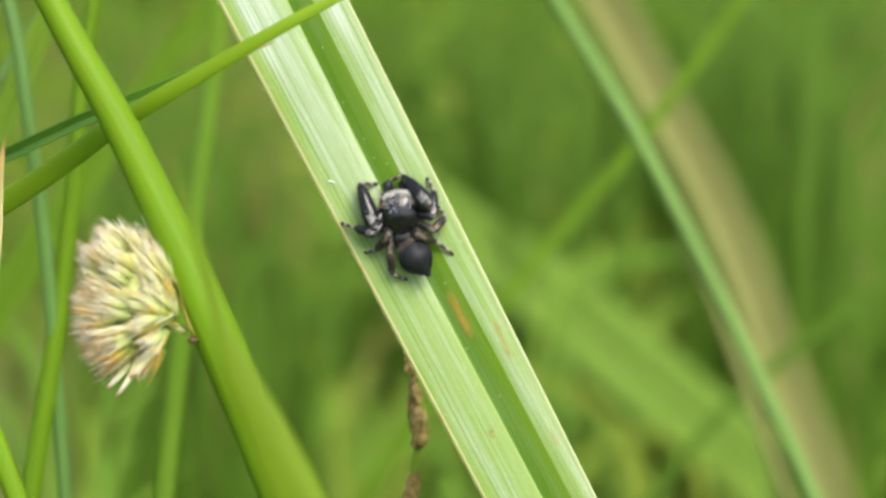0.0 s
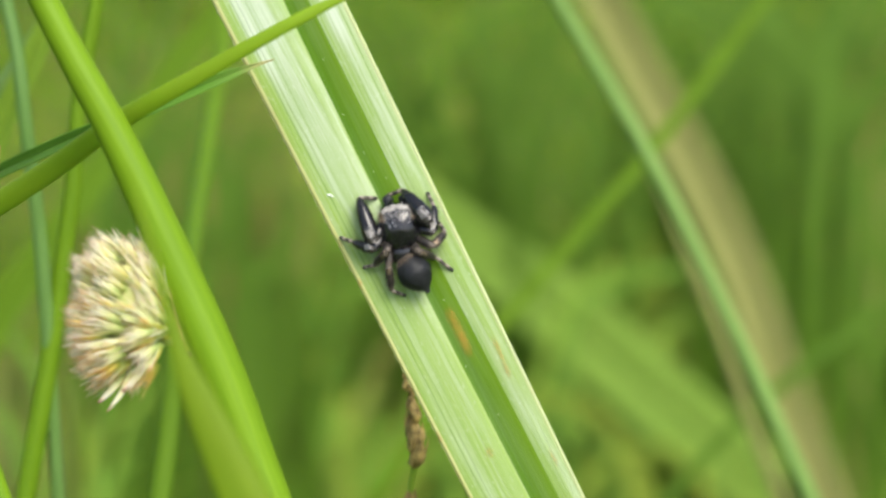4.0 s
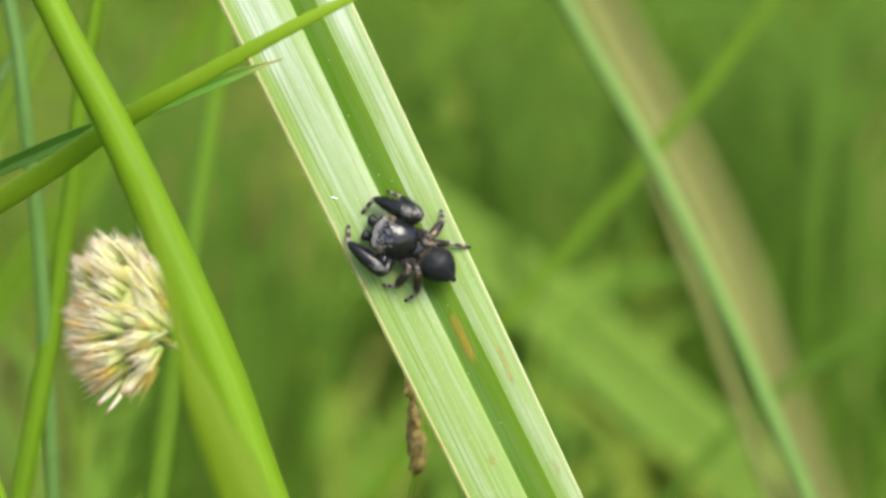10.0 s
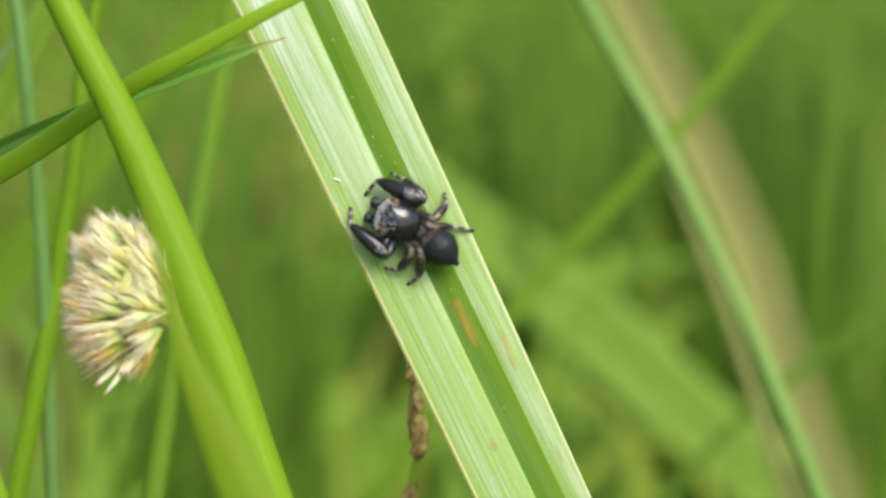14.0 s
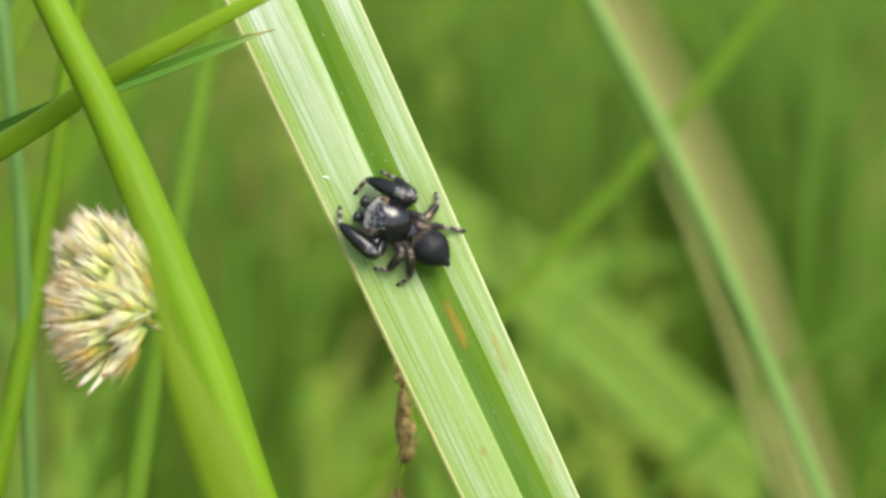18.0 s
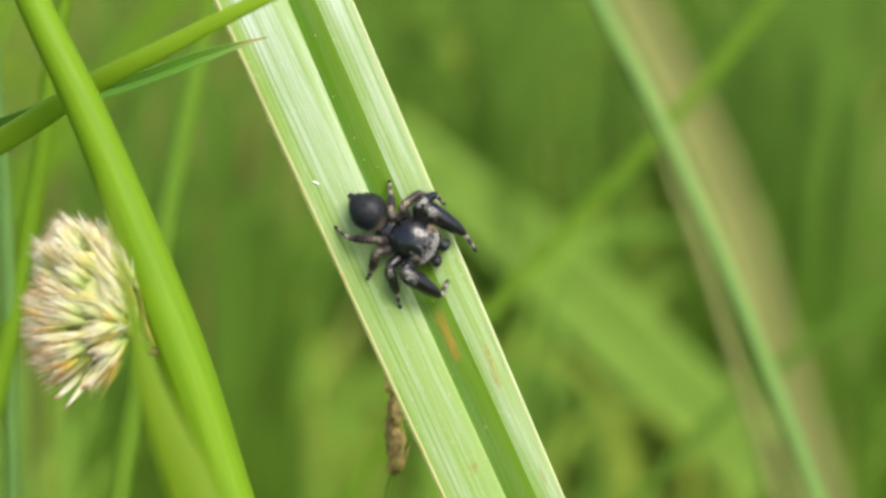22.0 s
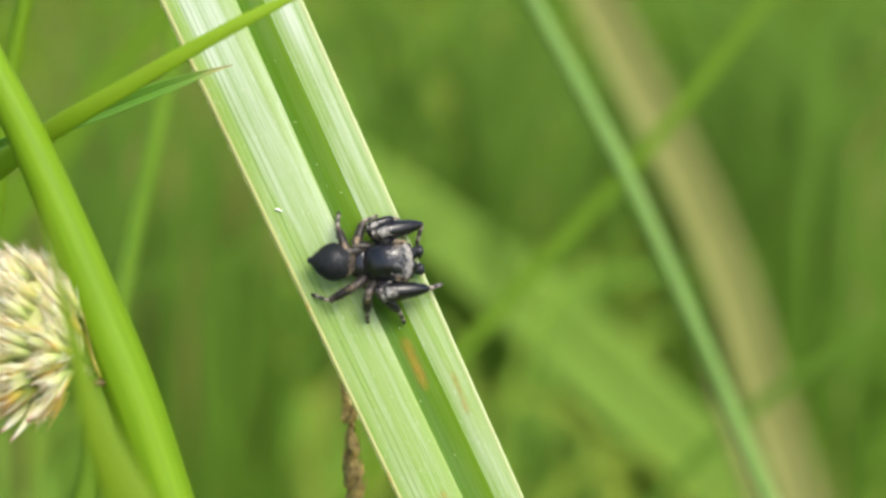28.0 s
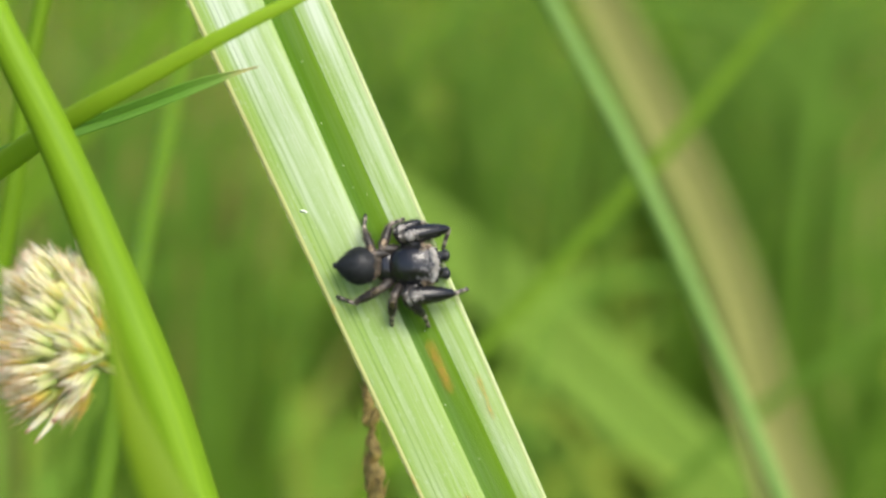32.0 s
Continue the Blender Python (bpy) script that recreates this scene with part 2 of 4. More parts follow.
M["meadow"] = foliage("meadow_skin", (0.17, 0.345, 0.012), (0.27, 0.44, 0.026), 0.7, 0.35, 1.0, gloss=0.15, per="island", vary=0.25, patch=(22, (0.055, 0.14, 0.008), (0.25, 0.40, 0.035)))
M["meadow_dry"] = foliage("old_grass_skin", (0.19, 0.22, 0.05), (0.28, 0.29, 0.09), 0.75, 0.25, 1.0, gloss=0.15, per="island", vary=0.3)


def spot_material(name, dark, light, scale, rough=0.6):
    m, n, l, b = nodes_of(name)
    f = noise_node(n, l, stretched(n, l, 1, 1, 1, "Object"), scale, 5)
    l.new(mixed(n, l, ramp(n, l, f, [(0.3, 0.0), (0.7, 1.0)]), dark, light), b.inputs["Base Color"])
    b.inputs["Roughness"].default_value = rough
    relief(n, l, b, f, 0.4, 0.00008)
    return m


def stain_material():
    """A stain that fades out at its rim."""
    m, n, l, b = nodes_of("rust_stain")
    f = noise_node(n, l, stretched(n, l, 1, 1, 1, "Object"), 2500, 5)
    l.new(mixed(n, l, f, (0.55, 0.22, 0.02), (0.66, 0.42, 0.07)), b.inputs["Base Color"])
    b.inputs["Roughness"].default_value = 0.6
    u = n.new("ShaderNodeUVMap")
    u.uv_map = "share"
    s = n.new("ShaderNodeSeparateXYZ")
    l.new(u.outputs[0], s.inputs[0])
    k = n.new("ShaderNodeMath")
    k.operation = "MULTIPLY"
    l.new(ramp(n, l, s.outputs[0], [(0.0, 0.5), (0.4, 0.3), (1.0, 0.0)]), k.inputs[0])
    l.new(ramp(n, l, f, [(0.3, 0.45), (0.65, 1.0)]), k.inputs[1])
    l.new(k.outputs[0], b.inputs["Alpha"])
    return m


M["rust"] = stain_material()
M["speck"] = spot_material("white_speck", (0.75, 0.78, 0.72), (0.9, 0.92, 0.88), 3000, 0.3)
M["grain"] = spot_material("pale_grain", (0.42, 0.52, 0.26), (0.6, 0.68, 0.45), 3000, 0.5)
M["node"] = spot_material("brown_scar", (0.05, 0.028, 0.01), (0.13, 0.08, 0.025), 1500)
M["sheath"] = spot_material("papery_sheath", (0.24, 0.31, 0.015), (0.38, 0.40, 0.04), 900, 0.5)
M["husk"] = spot_material("seed_husk", (0.10, 0.065, 0.01), (0.58, 0.43, 0.13), 1500, 0.65)
M["core"] = spot_material("green_flower_core", (0.50, 0.56, 0.16), (0.72, 0.74, 0.34), 1500, 0.6)
M["soil"] = spot_material("damp_soil", (0.035, 0.045, 0.012), (0.07, 0.10, 0.02), 40, 0.95)


def floret_material():
    m, n, l, b = nodes_of("floret_scale")
    u = n.new("ShaderNodeUVMap")
    u.uv_map = "share"
    s = n.new("ShaderNodeSeparateXYZ")
    l.new(u.outputs[0], s.inputs[0])
    r = n.new("ShaderNodeObjectInfo").outputs["Random"]
    warm = ramp(n, l, s.outputs[0], [(0.0, (0.40, 0.54, 0.09)), (0.35, (0.80, 0.78, 0.32)), (0.76, (0.97, 0.92, 0.74)), (0.93, (0.84, 0.58, 0.38)), (1.0, (0.45, 0.20, 0.10))])
    pale = ramp(n, l, s.outputs[0], [(0.0, (0.44, 0.60, 0.14)), (0.3, (0.84, 0.88, 0.42)), (0.78, (0.98, 0.94, 0.80)), (0.92, (0.92, 0.68, 0.54)), (1.0, (0.55, 0.26, 0.16))])
    ochre = ramp(n, l, s.outputs[0], [(0.0, (0.40, 0.50, 0.06)), (0.4, (0.80, 0.62, 0.10)), (0.8, (0.78, 0.50, 0.16)), (1.0, (0.32, 0.14, 0.05))])
    pick = ramp(n, l, r, [(0.3, 0.0), (0.75, 1.0)])
    c = mixed(n, l, pick, warm, pale)
    rare = n.new("ShaderNodeMath")
    rare.operation = "FRACT"
    many = n.new("ShaderNodeMath")
    many.operation = "MULTIPLY"
    many.inputs[1].default_value = 5.7
    l.new(r, many.inputs[0])
    l.new(many.outputs[0], rare.inputs[0])
    c = mixed(n, l, ramp(n, l, rare.outputs[0], [(0.80, 0.0), (0.86, 0.9)]), c, ochre)
    f = noise_node(n, l, stretched(n, l, 1, 1, 1, "Object"), 2500, 4)
    c = mixed(n, l, ramp(n, l, f, [(0.62, 0.0), (0.85, 0.3)]), c, (0.74, 0.60, 0.14))
    l.new(c, b.inputs["Base Color"])
    b.inputs["Roughness"].default_value = 0.55
    thin_surface(n, l, b, c, 0.45)
    return m


M["floret"] = floret_material()


def spider_skin(name, dark, light, rough, scale=2500, bands=None, gloss=0.4):
    m, n, l, b = nodes_of(name)
    f = noise_node(n, l, stretched(n, l, 1, 1, 1, "Object"), scale, 5)
    c = mixed(n, l, ramp(n, l, f, [(0.35, 0.0), (0.75, 1.0)]), dark, light)
    if bands:
        u = n.new("ShaderNodeUVMap")
        u.uv_map = "share"
        s = n.new("ShaderNodeSeparateXYZ")
        l.new(u.outputs[0], s.inputs[0])
        c = mixed(n, l, ramp(n, l, s.outputs[0], bands[0], "EASE"), c, bands[1])
    l.new(c, b.inputs["Base Color"])
    b.inputs["Roughness"].default_value = rough
    b.inputs["Specular IOR Level"].default_value = gloss
    relief(n, l, b, f, 0.5, 0.00003)
    return m


M["black"] = spider_skin("black_cuticle", (0.004, 0.004, 0.005), (0.014, 0.014, 0.017), 0.2, gloss=0.8)
M["velvet"] = spider_skin("black_velvet", (0.006, 0.007, 0.008), (0.030, 0.034, 0.040), 0.5, 5000, gloss=0.5)
M["leg_black"] = spider_skin("black_leg", (0.004, 0.004, 0.005), (0.015, 0.015, 0.016), 0.26, gloss=0.6, bands=([(0.0, 0.25), (0.08, 0.0), (0.93, 0.0), (1.0, 0.3)], (0.25, 0.22, 0.18)))
M["leg_brown"] = spider_skin("grey_brown_leg", (0.006, 0.005, 0.005), (0.03, 0.026, 0.022), 0.42, bands=([(0.0, 0.4), (0.2, 0.06), (0.7, 0.0), (1.0, 0.4)], (0.28, 0.23, 0.18)))
M["foot"] = spider_skin("banded_foot", (0.012, 0.011, 0.010), (0.04, 0.035, 0.03), 0.55, bands=([(0.0, 0.7), (0.18, 0.7), (0.3, 0.05), (0.5, 0.05), (0.62, 0.7), (0.72, 0.6), (0.82, 0.0)], (0.42, 0.37, 0.30)))
M["white_hair"] = spider_skin("white_hair", (0.40, 0.38, 0.35), (0.72, 0.70, 0.67), 0.6)
M["grey_hair"] = spider_skin("grey_hair", (0.16, 0.16, 0.165), (0.42, 0.41, 0.41), 0.35)
M["tan_hair"] = spider_skin("tan_hair", (0.34, 0.25, 0.16), (0.5, 0.40, 0.28), 0.6)
M["eye"] = spider_skin("eye_lens", (0.003, 0.003, 0.003), (0.006, 0.006, 0.006), 0.08)


# ---- mesh helpers ----
def link_mesh(name, bm, material, parent=None, label=""):
    me = bpy.data.meshes.new(name)
    bm.normal_update()
    bm.to_mesh(me)
    bm.free()
    for p in me.polygons:
        p.use_smooth = True
    me.materials.append(material)
    ob = new(name, me)
    if parent:
        ob.parent = parent
    if label:
        ob["label"] = label
    return ob


def part(name, bm, material, parent, label=""):
    """One mesh under a thing or a part, built in the parent's space."""
    return link_mesh(name, bm, material, parent, label)


def thing(name, label, category, group="", kind=""):
    return tagged(new(name), label, category, group, kind)


def curve_through(points, step):
    """A smooth line through the points, at about the given spacing, with its share of the way and its run in metres."""
    p = [Vector(q) for q in points]
    gap = [max((b - a).length, 1e-6) for a, b in zip(p, p[1:])]
    tan = [(p[1] - p[0]) / gap[0]]
    for i in range(1, len(p) - 1):
        x, y = (p[i] - p[i - 1]) / gap[i - 1], (p[i + 1] - p[i]) / gap[i]
        tan.append((x * gap[i] + y * gap[i - 1]) / (gap[i] + gap[i - 1]))
    tan.append((p[-1] - p[-2]) / gap[-1])
    out = []
    for i, g in enumerate(gap):
        k = max(2, int(g / step)) if g < 40 * step else 40
        for j in range(k):
            s = j / k
            out.append(p[i] * (2 * s ** 3 - 3 * s * s + 1) + tan[i] * g * (s ** 3 - 2 * s * s + s) + p[i + 1] * (3 * s * s - 2 * s ** 3) + tan[i + 1] * g * (s ** 3 - s * s))
    out.append(p[-1])
    run = [0.0]
    for a, b in zip(out, out[1:]):
        run.append(run[-1] + (b - a).length)
    return out, [r / run[-1] for r in run], run


def spread(share, table):
    """A value between the rows (share, value) of a table."""
    for (a, x), (b, y) in zip(table, table[1:]):
        if share <= b:
            k = (share - a) / (b - a) if b > a else 0
            return x + (y - x) * min(max(k, 0), 1)
    return table[-1][1]


def sweep(line, section, closed=True, facing=FACE, bm=None):
    """Carries a section along a line. section(share, run) gives (across, height) pairs in metres."""
    pts, shares, run = line
    bm = bm or bmesh.new()
    uv = bm.loops.layers.uv.get("UVMap") or bm.loops.layers.uv.new("UVMap")
    sh = bm.loops.layers.uv.get("share") or bm.loops.layers.uv.new("share")
    rings, widths = [], []
    for i, p in enumerate(pts):
        t = (pts[min(i + 1, len(pts) - 1)] - pts[max(i - 1, 0)]).normalized()
        side = facing.cross(t)
        side = (side if side.length > 0.05 else Vector((0, 1, 0.2)).cross(t)).normalized()
        nor = t.cross(side).normalized()
        sec = section(shares[i], run[i])
        rings.append([bm.verts.new(p + side * a + nor * h) for a, h in sec])
        w, acc = [0.0], 0.0
        for (a, h), (c, d) in zip(sec, sec[1:] + sec[:1]):
            acc += math.hypot(c - a, d - h)
            w.append(acc)
        widths.append(w)
    m = len(rings[0])
    for i in range(len(rings) - 1):
        for j in range(m if closed else m - 1):
            k = (j + 1) % m
            f = bm.faces.new((rings[i][j], rings[i][k], rings[i + 1][k], rings[i + 1][j]))
            for lo, (a, b) in zip(f.loops, ((i, j), (i, j + 1), (i + 1, j + 1), (i + 1, j))):
                lo[uv].uv = (run[a] * 1000, widths[a][b] * 1000)
                lo[sh].uv = (shares[a], b / m)
    if closed:
        for ring in (rings[0], rings[-1]):
            try:
                bm.faces.new(ring)
            except ValueError:
                pass
    return bm


def round_section(radii, count=10, flat=1.0):
    """radii: rows of (millimetres along the line, radius)."""
    return lambda s, r: [(math.cos(2 * math.pi * k / count) * spread(r / MM, radii) * MM, math.sin(2 * math.pi * k / count) * spread(r / MM, radii) * MM * flat) for k in range(count)]


def blade_section(halves, fold=0.25, thick=0.09, lo=-1.0, hi=1.0):
    """A strip of a folded grass blade with a thin body; halves: rows of (millimetres along the line, half width)."""
    def sec(s, r):
        h = max(spread(r / MM, halves), 0.015) * MM
        top = [(h * f, fold * h * abs(f) ** 1.3) for f in (lo, lo * 0.75 + hi * 0.25, (lo + hi) / 2, lo * 0.25 + hi * 0.75, hi)]
        return top + [(a, b - thick * MM) for a, b in reversed(top)]
    return sec


def rooted(points, lean=0.35, reach=60):
    """Continues a line of plan points past its last one, down to the ground."""
    p = [at(*q) for q in points]
    t = (p[-1] - p[-2]).normalized()
    t = (t + Vector((0, 0.05, -0.35))).normalized()
    a = p[-1] + t * reach * MM
    b = Vector((a.x + t.x * 120 * MM * lean * 2, a.y + t.y * 60 * MM, a.z * 0.45))
    return p + [a, b, Vector((b.x + t.x * 40 * MM * lean, b.y + 4 * MM, -0.004))]


def ball(bm, centre, size, seg=12, rings=8, turn=None):
    m = Matrix.Translation(centre) @ (turn or Matrix()) @ Matrix.Diagonal((*size, 1))
    bmesh.ops.create_uvsphere(bm, u_segments=seg, v_segments=rings, radius=1, matrix=m)


# ---- the ground ----
def ground():
    bm = bmesh.new()
    n = 60
    edge = [-40 * (1 - k / 15) ** 3 - 1.5 if k < 15 else (-1.5 + 3.0 * (k - 15) / 30 if k <= 45 else 1.5 + 40 * ((k - 45) / 15) ** 3) for k in range(n + 1)]
    grid = [[bm.verts.new((x, y, -0.004 + (0.012 * noise.noise((x * 6, y * 6, 0)) if abs(x) < 1.6 and abs(y) < 1.6 else 0.03 * noise.noise((x, y, 3))) - 0.012)) for y in edge] for x in edge]
    for i in range(n):
        for j in range(n):
            bm.faces.new((grid[i][j], grid[i + 1][j], grid[i + 1][j + 1], grid[i][j + 1]))
    g = link_mesh("ground", bm, M["soil"])
    return tagged(g, "damp dark meadow soil under dense grass", "ground", kind="structure")


def blades_mesh(name, spots, material, rng):
    """Many bent blades as one mesh: spots are (x, y, height, half width)."""
    verts, faces, uvs = [], [], []
    for x, y, h, w in spots:
        a = rng.choice((0, math.pi)) + rng.gauss(0, 0.7)
        lean = h * (rng.uniform(0.1, 0.6) if rng.random() < 0.35 else rng.uniform(0.7, 2.2))
        face = rng.uniform(0, math.pi)
        ax, ay = math.cos(face), math.sin(face)
        dx, dy = math.cos(a), math.sin(a)
        base = len(verts)
        for k in range(6):
            s = k / 5
            ww = w * (1 - s ** 2.2) + 0.0001
            px, py, pz = x + dx * lean * s ** 1.6, y + dy * lean * s ** 1.6, h * (s - 0.18 * s ** 3) - 0.02
            verts += [(px - ax * ww, py - ay * ww, pz), (px + dx * 0.35 * ww, py + dy * 0.35 * ww, pz - 0.3 * ww), (px + ax * ww, py + ay * ww, pz)]
        for k in range(5):
            for j in range(2):
                b = base + 3 * k + j
                faces.append((b, b + 1, b + 4, b + 3))
                uvs += [(k * h * 200, j * w * 1000), (k * h * 200, (j + 1) * w * 1000), ((k + 1) * h * 200, (j + 1) * w * 1000), ((k + 1) * h * 200, j * w * 1000)]
    me = bpy.data.meshes.new(name)
    me.from_pydata(verts, [], faces)
    layer = me.uv_layers.new(name="UVMap")
    layer.data.foreach_set("uv", np.array(uvs, dtype=np.float32).ravel())
    me.polygons.foreach_set("use_smooth", [True] * len(faces))
    me.materials.append(material)
    return new(name, me)


def meadow():
    rng = random.Random(5)
    near, old = [], []
    for _ in range(29000):
        y = 0.45 + 3.1 * rng.random() ** 1.4
        x = rng.uniform(-1, 1) * (0.32 + 0.6 * y)
        top = 0.5 - 0.36 * y
        h = rng.uniform(0.12, max(0.16, min(0.47, top + 0.20)))
        gap = noise.noise((x * 13, y * 6, 1.7))
        if gap < -0.08:
            h *= 0.88 if gap > -0.2 else 0.72
        (old if rng.random() < 0.19 else near).append((x, y, h, rng.uniform(0.0016, 0.005)))
    for _ in range(2500):
        x, y = rng.uniform(-1.2, 1.2), rng.uniform(-1.4, 0.1)
        near.append((x, y, rng.uniform(0.08, 0.28), rng.uniform(0.001, 0.003)))
    for _ in range(14000):
        x, y = rng.uniform(-5, 5), rng.uniform(-5, 5)
        if max(abs(x), abs(y + 0.6)) > 0.9 and not (y > 0.1 and abs(x) < 0.32 + 0.6 * y):
            near.append((x, y, rng.uniform(0.12, 0.4), rng.uniform(0.003, 0.007)))
    for _ in range(4000):
        x, y = rng.uniform(-6, 6), 2.5 + 8 * rng.random() ** 1.5
        near.append((x, y, rng.uniform(0.3, 0.7), rng.uniform(0.004, 0.01)))
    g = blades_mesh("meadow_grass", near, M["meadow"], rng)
    tagged(g, "dense out-of-focus green meadow grass", "grass", kind="stuff")
    g = blades_mesh("withered_grass", old, M["meadow_dry"], rng)
    tagged(g, "withered olive-brown blades among the meadow grass", "grass", kind="stuff")


# ---- single stems and blades ----
def stem(name, points, radii, material, label, category="rush stem", lean=0.35, top=None, step=3.0, count=12, group="rush stems", flat=1.0):
    t = thing(name, label, category, group)
    pts = ([at(*q) for q in top] if top else []) + rooted(points, lean)
    line = curve_through(pts, step * MM)
    part("shaft", sweep(line, round_section(radii, count, flat)), material, t)
    cut = next(i for i, q in enumerate(line[0]) if q.z < 0.12)
    low = (line[0][cut:], line[1][cut:], line[2][cut:])
    part("basal_sheath", sweep(low, round_section([(a, r + 0.12) for a, r in radii], count, flat)), M["sheath"], t, "brown basal sheath")
    return t


def blade(name, points, halves, material, label, category="grass blade", lean=0.35, top=None, fold=0.25, step=3.0, group="grass blades"):
    t = thing(name, label, category, group)
    pts = ([at(*q) for q in top] if top else []) + rooted(points, lean)
    line = curve_through(pts, step * MM)
    part("blade_half", sweep(line, blade_section(halves, fold, 0.09, -1.0, -0.09)), material, t)
    part("blade_half", sweep(line, blade_section(halves, fold, 0.09, 0.09, 1.0)), material, t)
    part("midrib", sweep(line, blade_section(halves, fold, 0.16, -0.088, 0.088)), material, t)
    return t


# ---- the leaf that carries the spider ----
def leaf_u(v):
    return -2.05 - 0.478 * v


LEAF_TOP = [(-66, 118, -60), (-58, 112, -30), (-44, 86, -8), (-31, 60, -1), (-21.2, 40, 0), (-13.0, 23, 0)]
LEAF_BODY = [(leaf_u(v), v, 0) for v in (14, 6, -2, -10, -18, -28)]


def leaf():
    t = thing("sedge_leaf", "pale green grooved sedge leaf with rough yellowish margins", "leaf")
    pts = [at(*q) for q in LEAF_TOP] + rooted(LEAF_BODY, 0.3)
    line = curve_through(pts, 1.2 * MM)
    # share of the way at which the middle of the leaf lies
    near = min(range(len(line[0])), key=lambda i: (line[0][i] - at(leaf_u(0), 0, 0)).length)
    s0, total = line[1][near], line[2][-1]

    def half(s):
        d = (s - s0) * total / MM  # millimetres below the middle
        w = 3.3 - 0.0140 * max(min(d, 60), -60)
        if d < -60:
            w *= max(0.03, 1 - ((-60 - d) / 75) ** 1.5)
        if d > 60:
            w = max(1.9, w - 0.004 * (d - 60))
        return w * MM

    def profile(heights, thick):
        def sec(s, r):
            h = half(s)
            d = (s - s0) * total / MM
            shift = 0.0015 * min(d, 30) if d > 0 else -0.0022 * max(d, -30)
            drift = 0.003 * max(min(d, 30), 0)
            row = []
            for f, z in heights:
                g = f + (shift if 0.3 < f < 0.6 else drift * min(max((0.966 - f) / 0.22, 0), 1) if f > 0.6 else 0)
                row.append(((2 * g - 1) * h, z * MM))
            near = lambda p, q, k: (p[0] + (q[0] - p[0]) * k, p[1] + (q[1] - p[1]) * k)
            row = [row[0], near(row[0], row[1], 0.06)] + row[1:-1] + [near(row[-1], row[-2], 0.06), row[-1]]
            under = [(a, b - thick * MM) for a, b in reversed(row)]
            return row + under
        return sec

    ridge = [(0.040, 0.0), (0.12, 0.04), (0.25, 0.07), (0.38, 0.07), (0.45, 0.04), (0.480, 0.0), (0.497, -0.06)]
    part("blade_half", sweep(line, profile(ridge, 0.2)), M["pale"], t)
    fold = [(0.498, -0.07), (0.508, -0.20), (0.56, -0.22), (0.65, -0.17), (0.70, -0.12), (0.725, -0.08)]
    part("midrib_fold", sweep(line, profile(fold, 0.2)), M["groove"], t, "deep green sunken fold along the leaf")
    right = [(0.726, -0.075), (0.755, -0.05), (0.80, 0.0), (0.87, 0.03), (0.967, 0.0)]
    part("blade_half", sweep(line, profile(right, 0.2)), M["pale_right"], t)
    for lo, hi in ((0.0, 0.042), (0.966, 1.0)):
        m = (lo + hi) / 2
        edge = [(lo, -0.10 if lo == 0 else 0.004), (lo + 0.006, -0.02 if lo == 0 else 0.02), (m, 0.03), (hi - 0.004, 0.0), (hi, -0.06)]
        part("margin", sweep(line, profile(edge, 0.1)), M["margin"] if lo == 0 else M["rim"], t, "thin yellowish rough margin" if lo == 0 else "thin pale yellowish rough margin")
    # tiny teeth along both margins
    rng = random.Random(3)
    bm = bmesh.new()
    for i in range(len(line[0]) - 1):
        d = (line[1][i] - s0) * total / MM
        if abs(d) > 40:
            continue
        tan = (line[0][i + 1] - line[0][i]).normalized()
        side = FACE.cross(tan).normalized()
        for sgn in (-1, 1):
            for _ in range(3):
                p = line[0][i] + tan * rng.uniform(0, 1.2) * MM + side * sgn * half(line[1][i])
                a, b = p + tan * 0.09 * MM, p - tan * 0.05 * MM
                tip = p + side * sgn * rng.uniform(0.02, 0.06) * MM - tan * 0.16 * MM
                c = p - FACE * 0.06 * MM
                v = [bm.verts.new(q) for q in (a, b, tip, c)]
                for tri in ((0, 1, 2), (0, 2, 3), (1, 3, 2), (0, 3, 1)):
                    bm.faces.new([v[k] for k in tri])
    part("tooth_row", bm, M["rim"], t)
    # stains and the white speck
    for u, v, lu, lv, turn, z in ((0.36, -3.2, 0.42, 0.8, 26, -0.16), (0.80, -4.1, 0.4, 1.0, 26, -0.16), (1.15, -4.9, 0.36, 0.8, 26, -0.16), (2.95, -4.9, 0.2, 0.7, 25, 0.09), (3.5, -6.3, 0.2, 0.7, 25, 0.09), (3.25, -5.6, 0.16, 0.5, 25, 0.09), (6.2, -11.6, 0.14, 0.7, 25, 0.09), (2.4, -11.2, 0.3, 0.4, 25, 0.11)):
        bm = bmesh.new()
        uv = bm.loops.layers.uv.new("share")
        across, down = RIGHT * math.cos(radians(turn)) + UP * math.sin(radians(turn)), UP * math.cos(radians(turn)) - RIGHT * math.sin(radians(turn))
        rings = [[bm.verts.new(at(u, v, z + 0.03 * (1 - r)) + (across * lu * math.cos(a) + down * lv * math.sin(a)) * r * MM) for a in [2 * math.pi * k / 14 for k in range(14)]] for r in (0.02, 0.35, 0.7, 1.0)]
        for j in range(3):
            for k in range(14):
                f = bm.faces.new((rings[j][k], rings[j + 1][k], rings[j + 1][(k + 1) % 14], rings[j][(k + 1) % 14]))
                for lo, val in zip(f.loops, (j, j + 1, j + 1, j)):
                    lo[uv].uv = (val / 3, 0)
        part("rust_stain", bm, M["rust"], t, "small orange-brown stain")
    bm = bmesh.new()
    ball(bm, at(-6.8, 4.2, 0.09), (0.15 * MM, 0.1 * MM, 0.05 * MM), 10, 6)
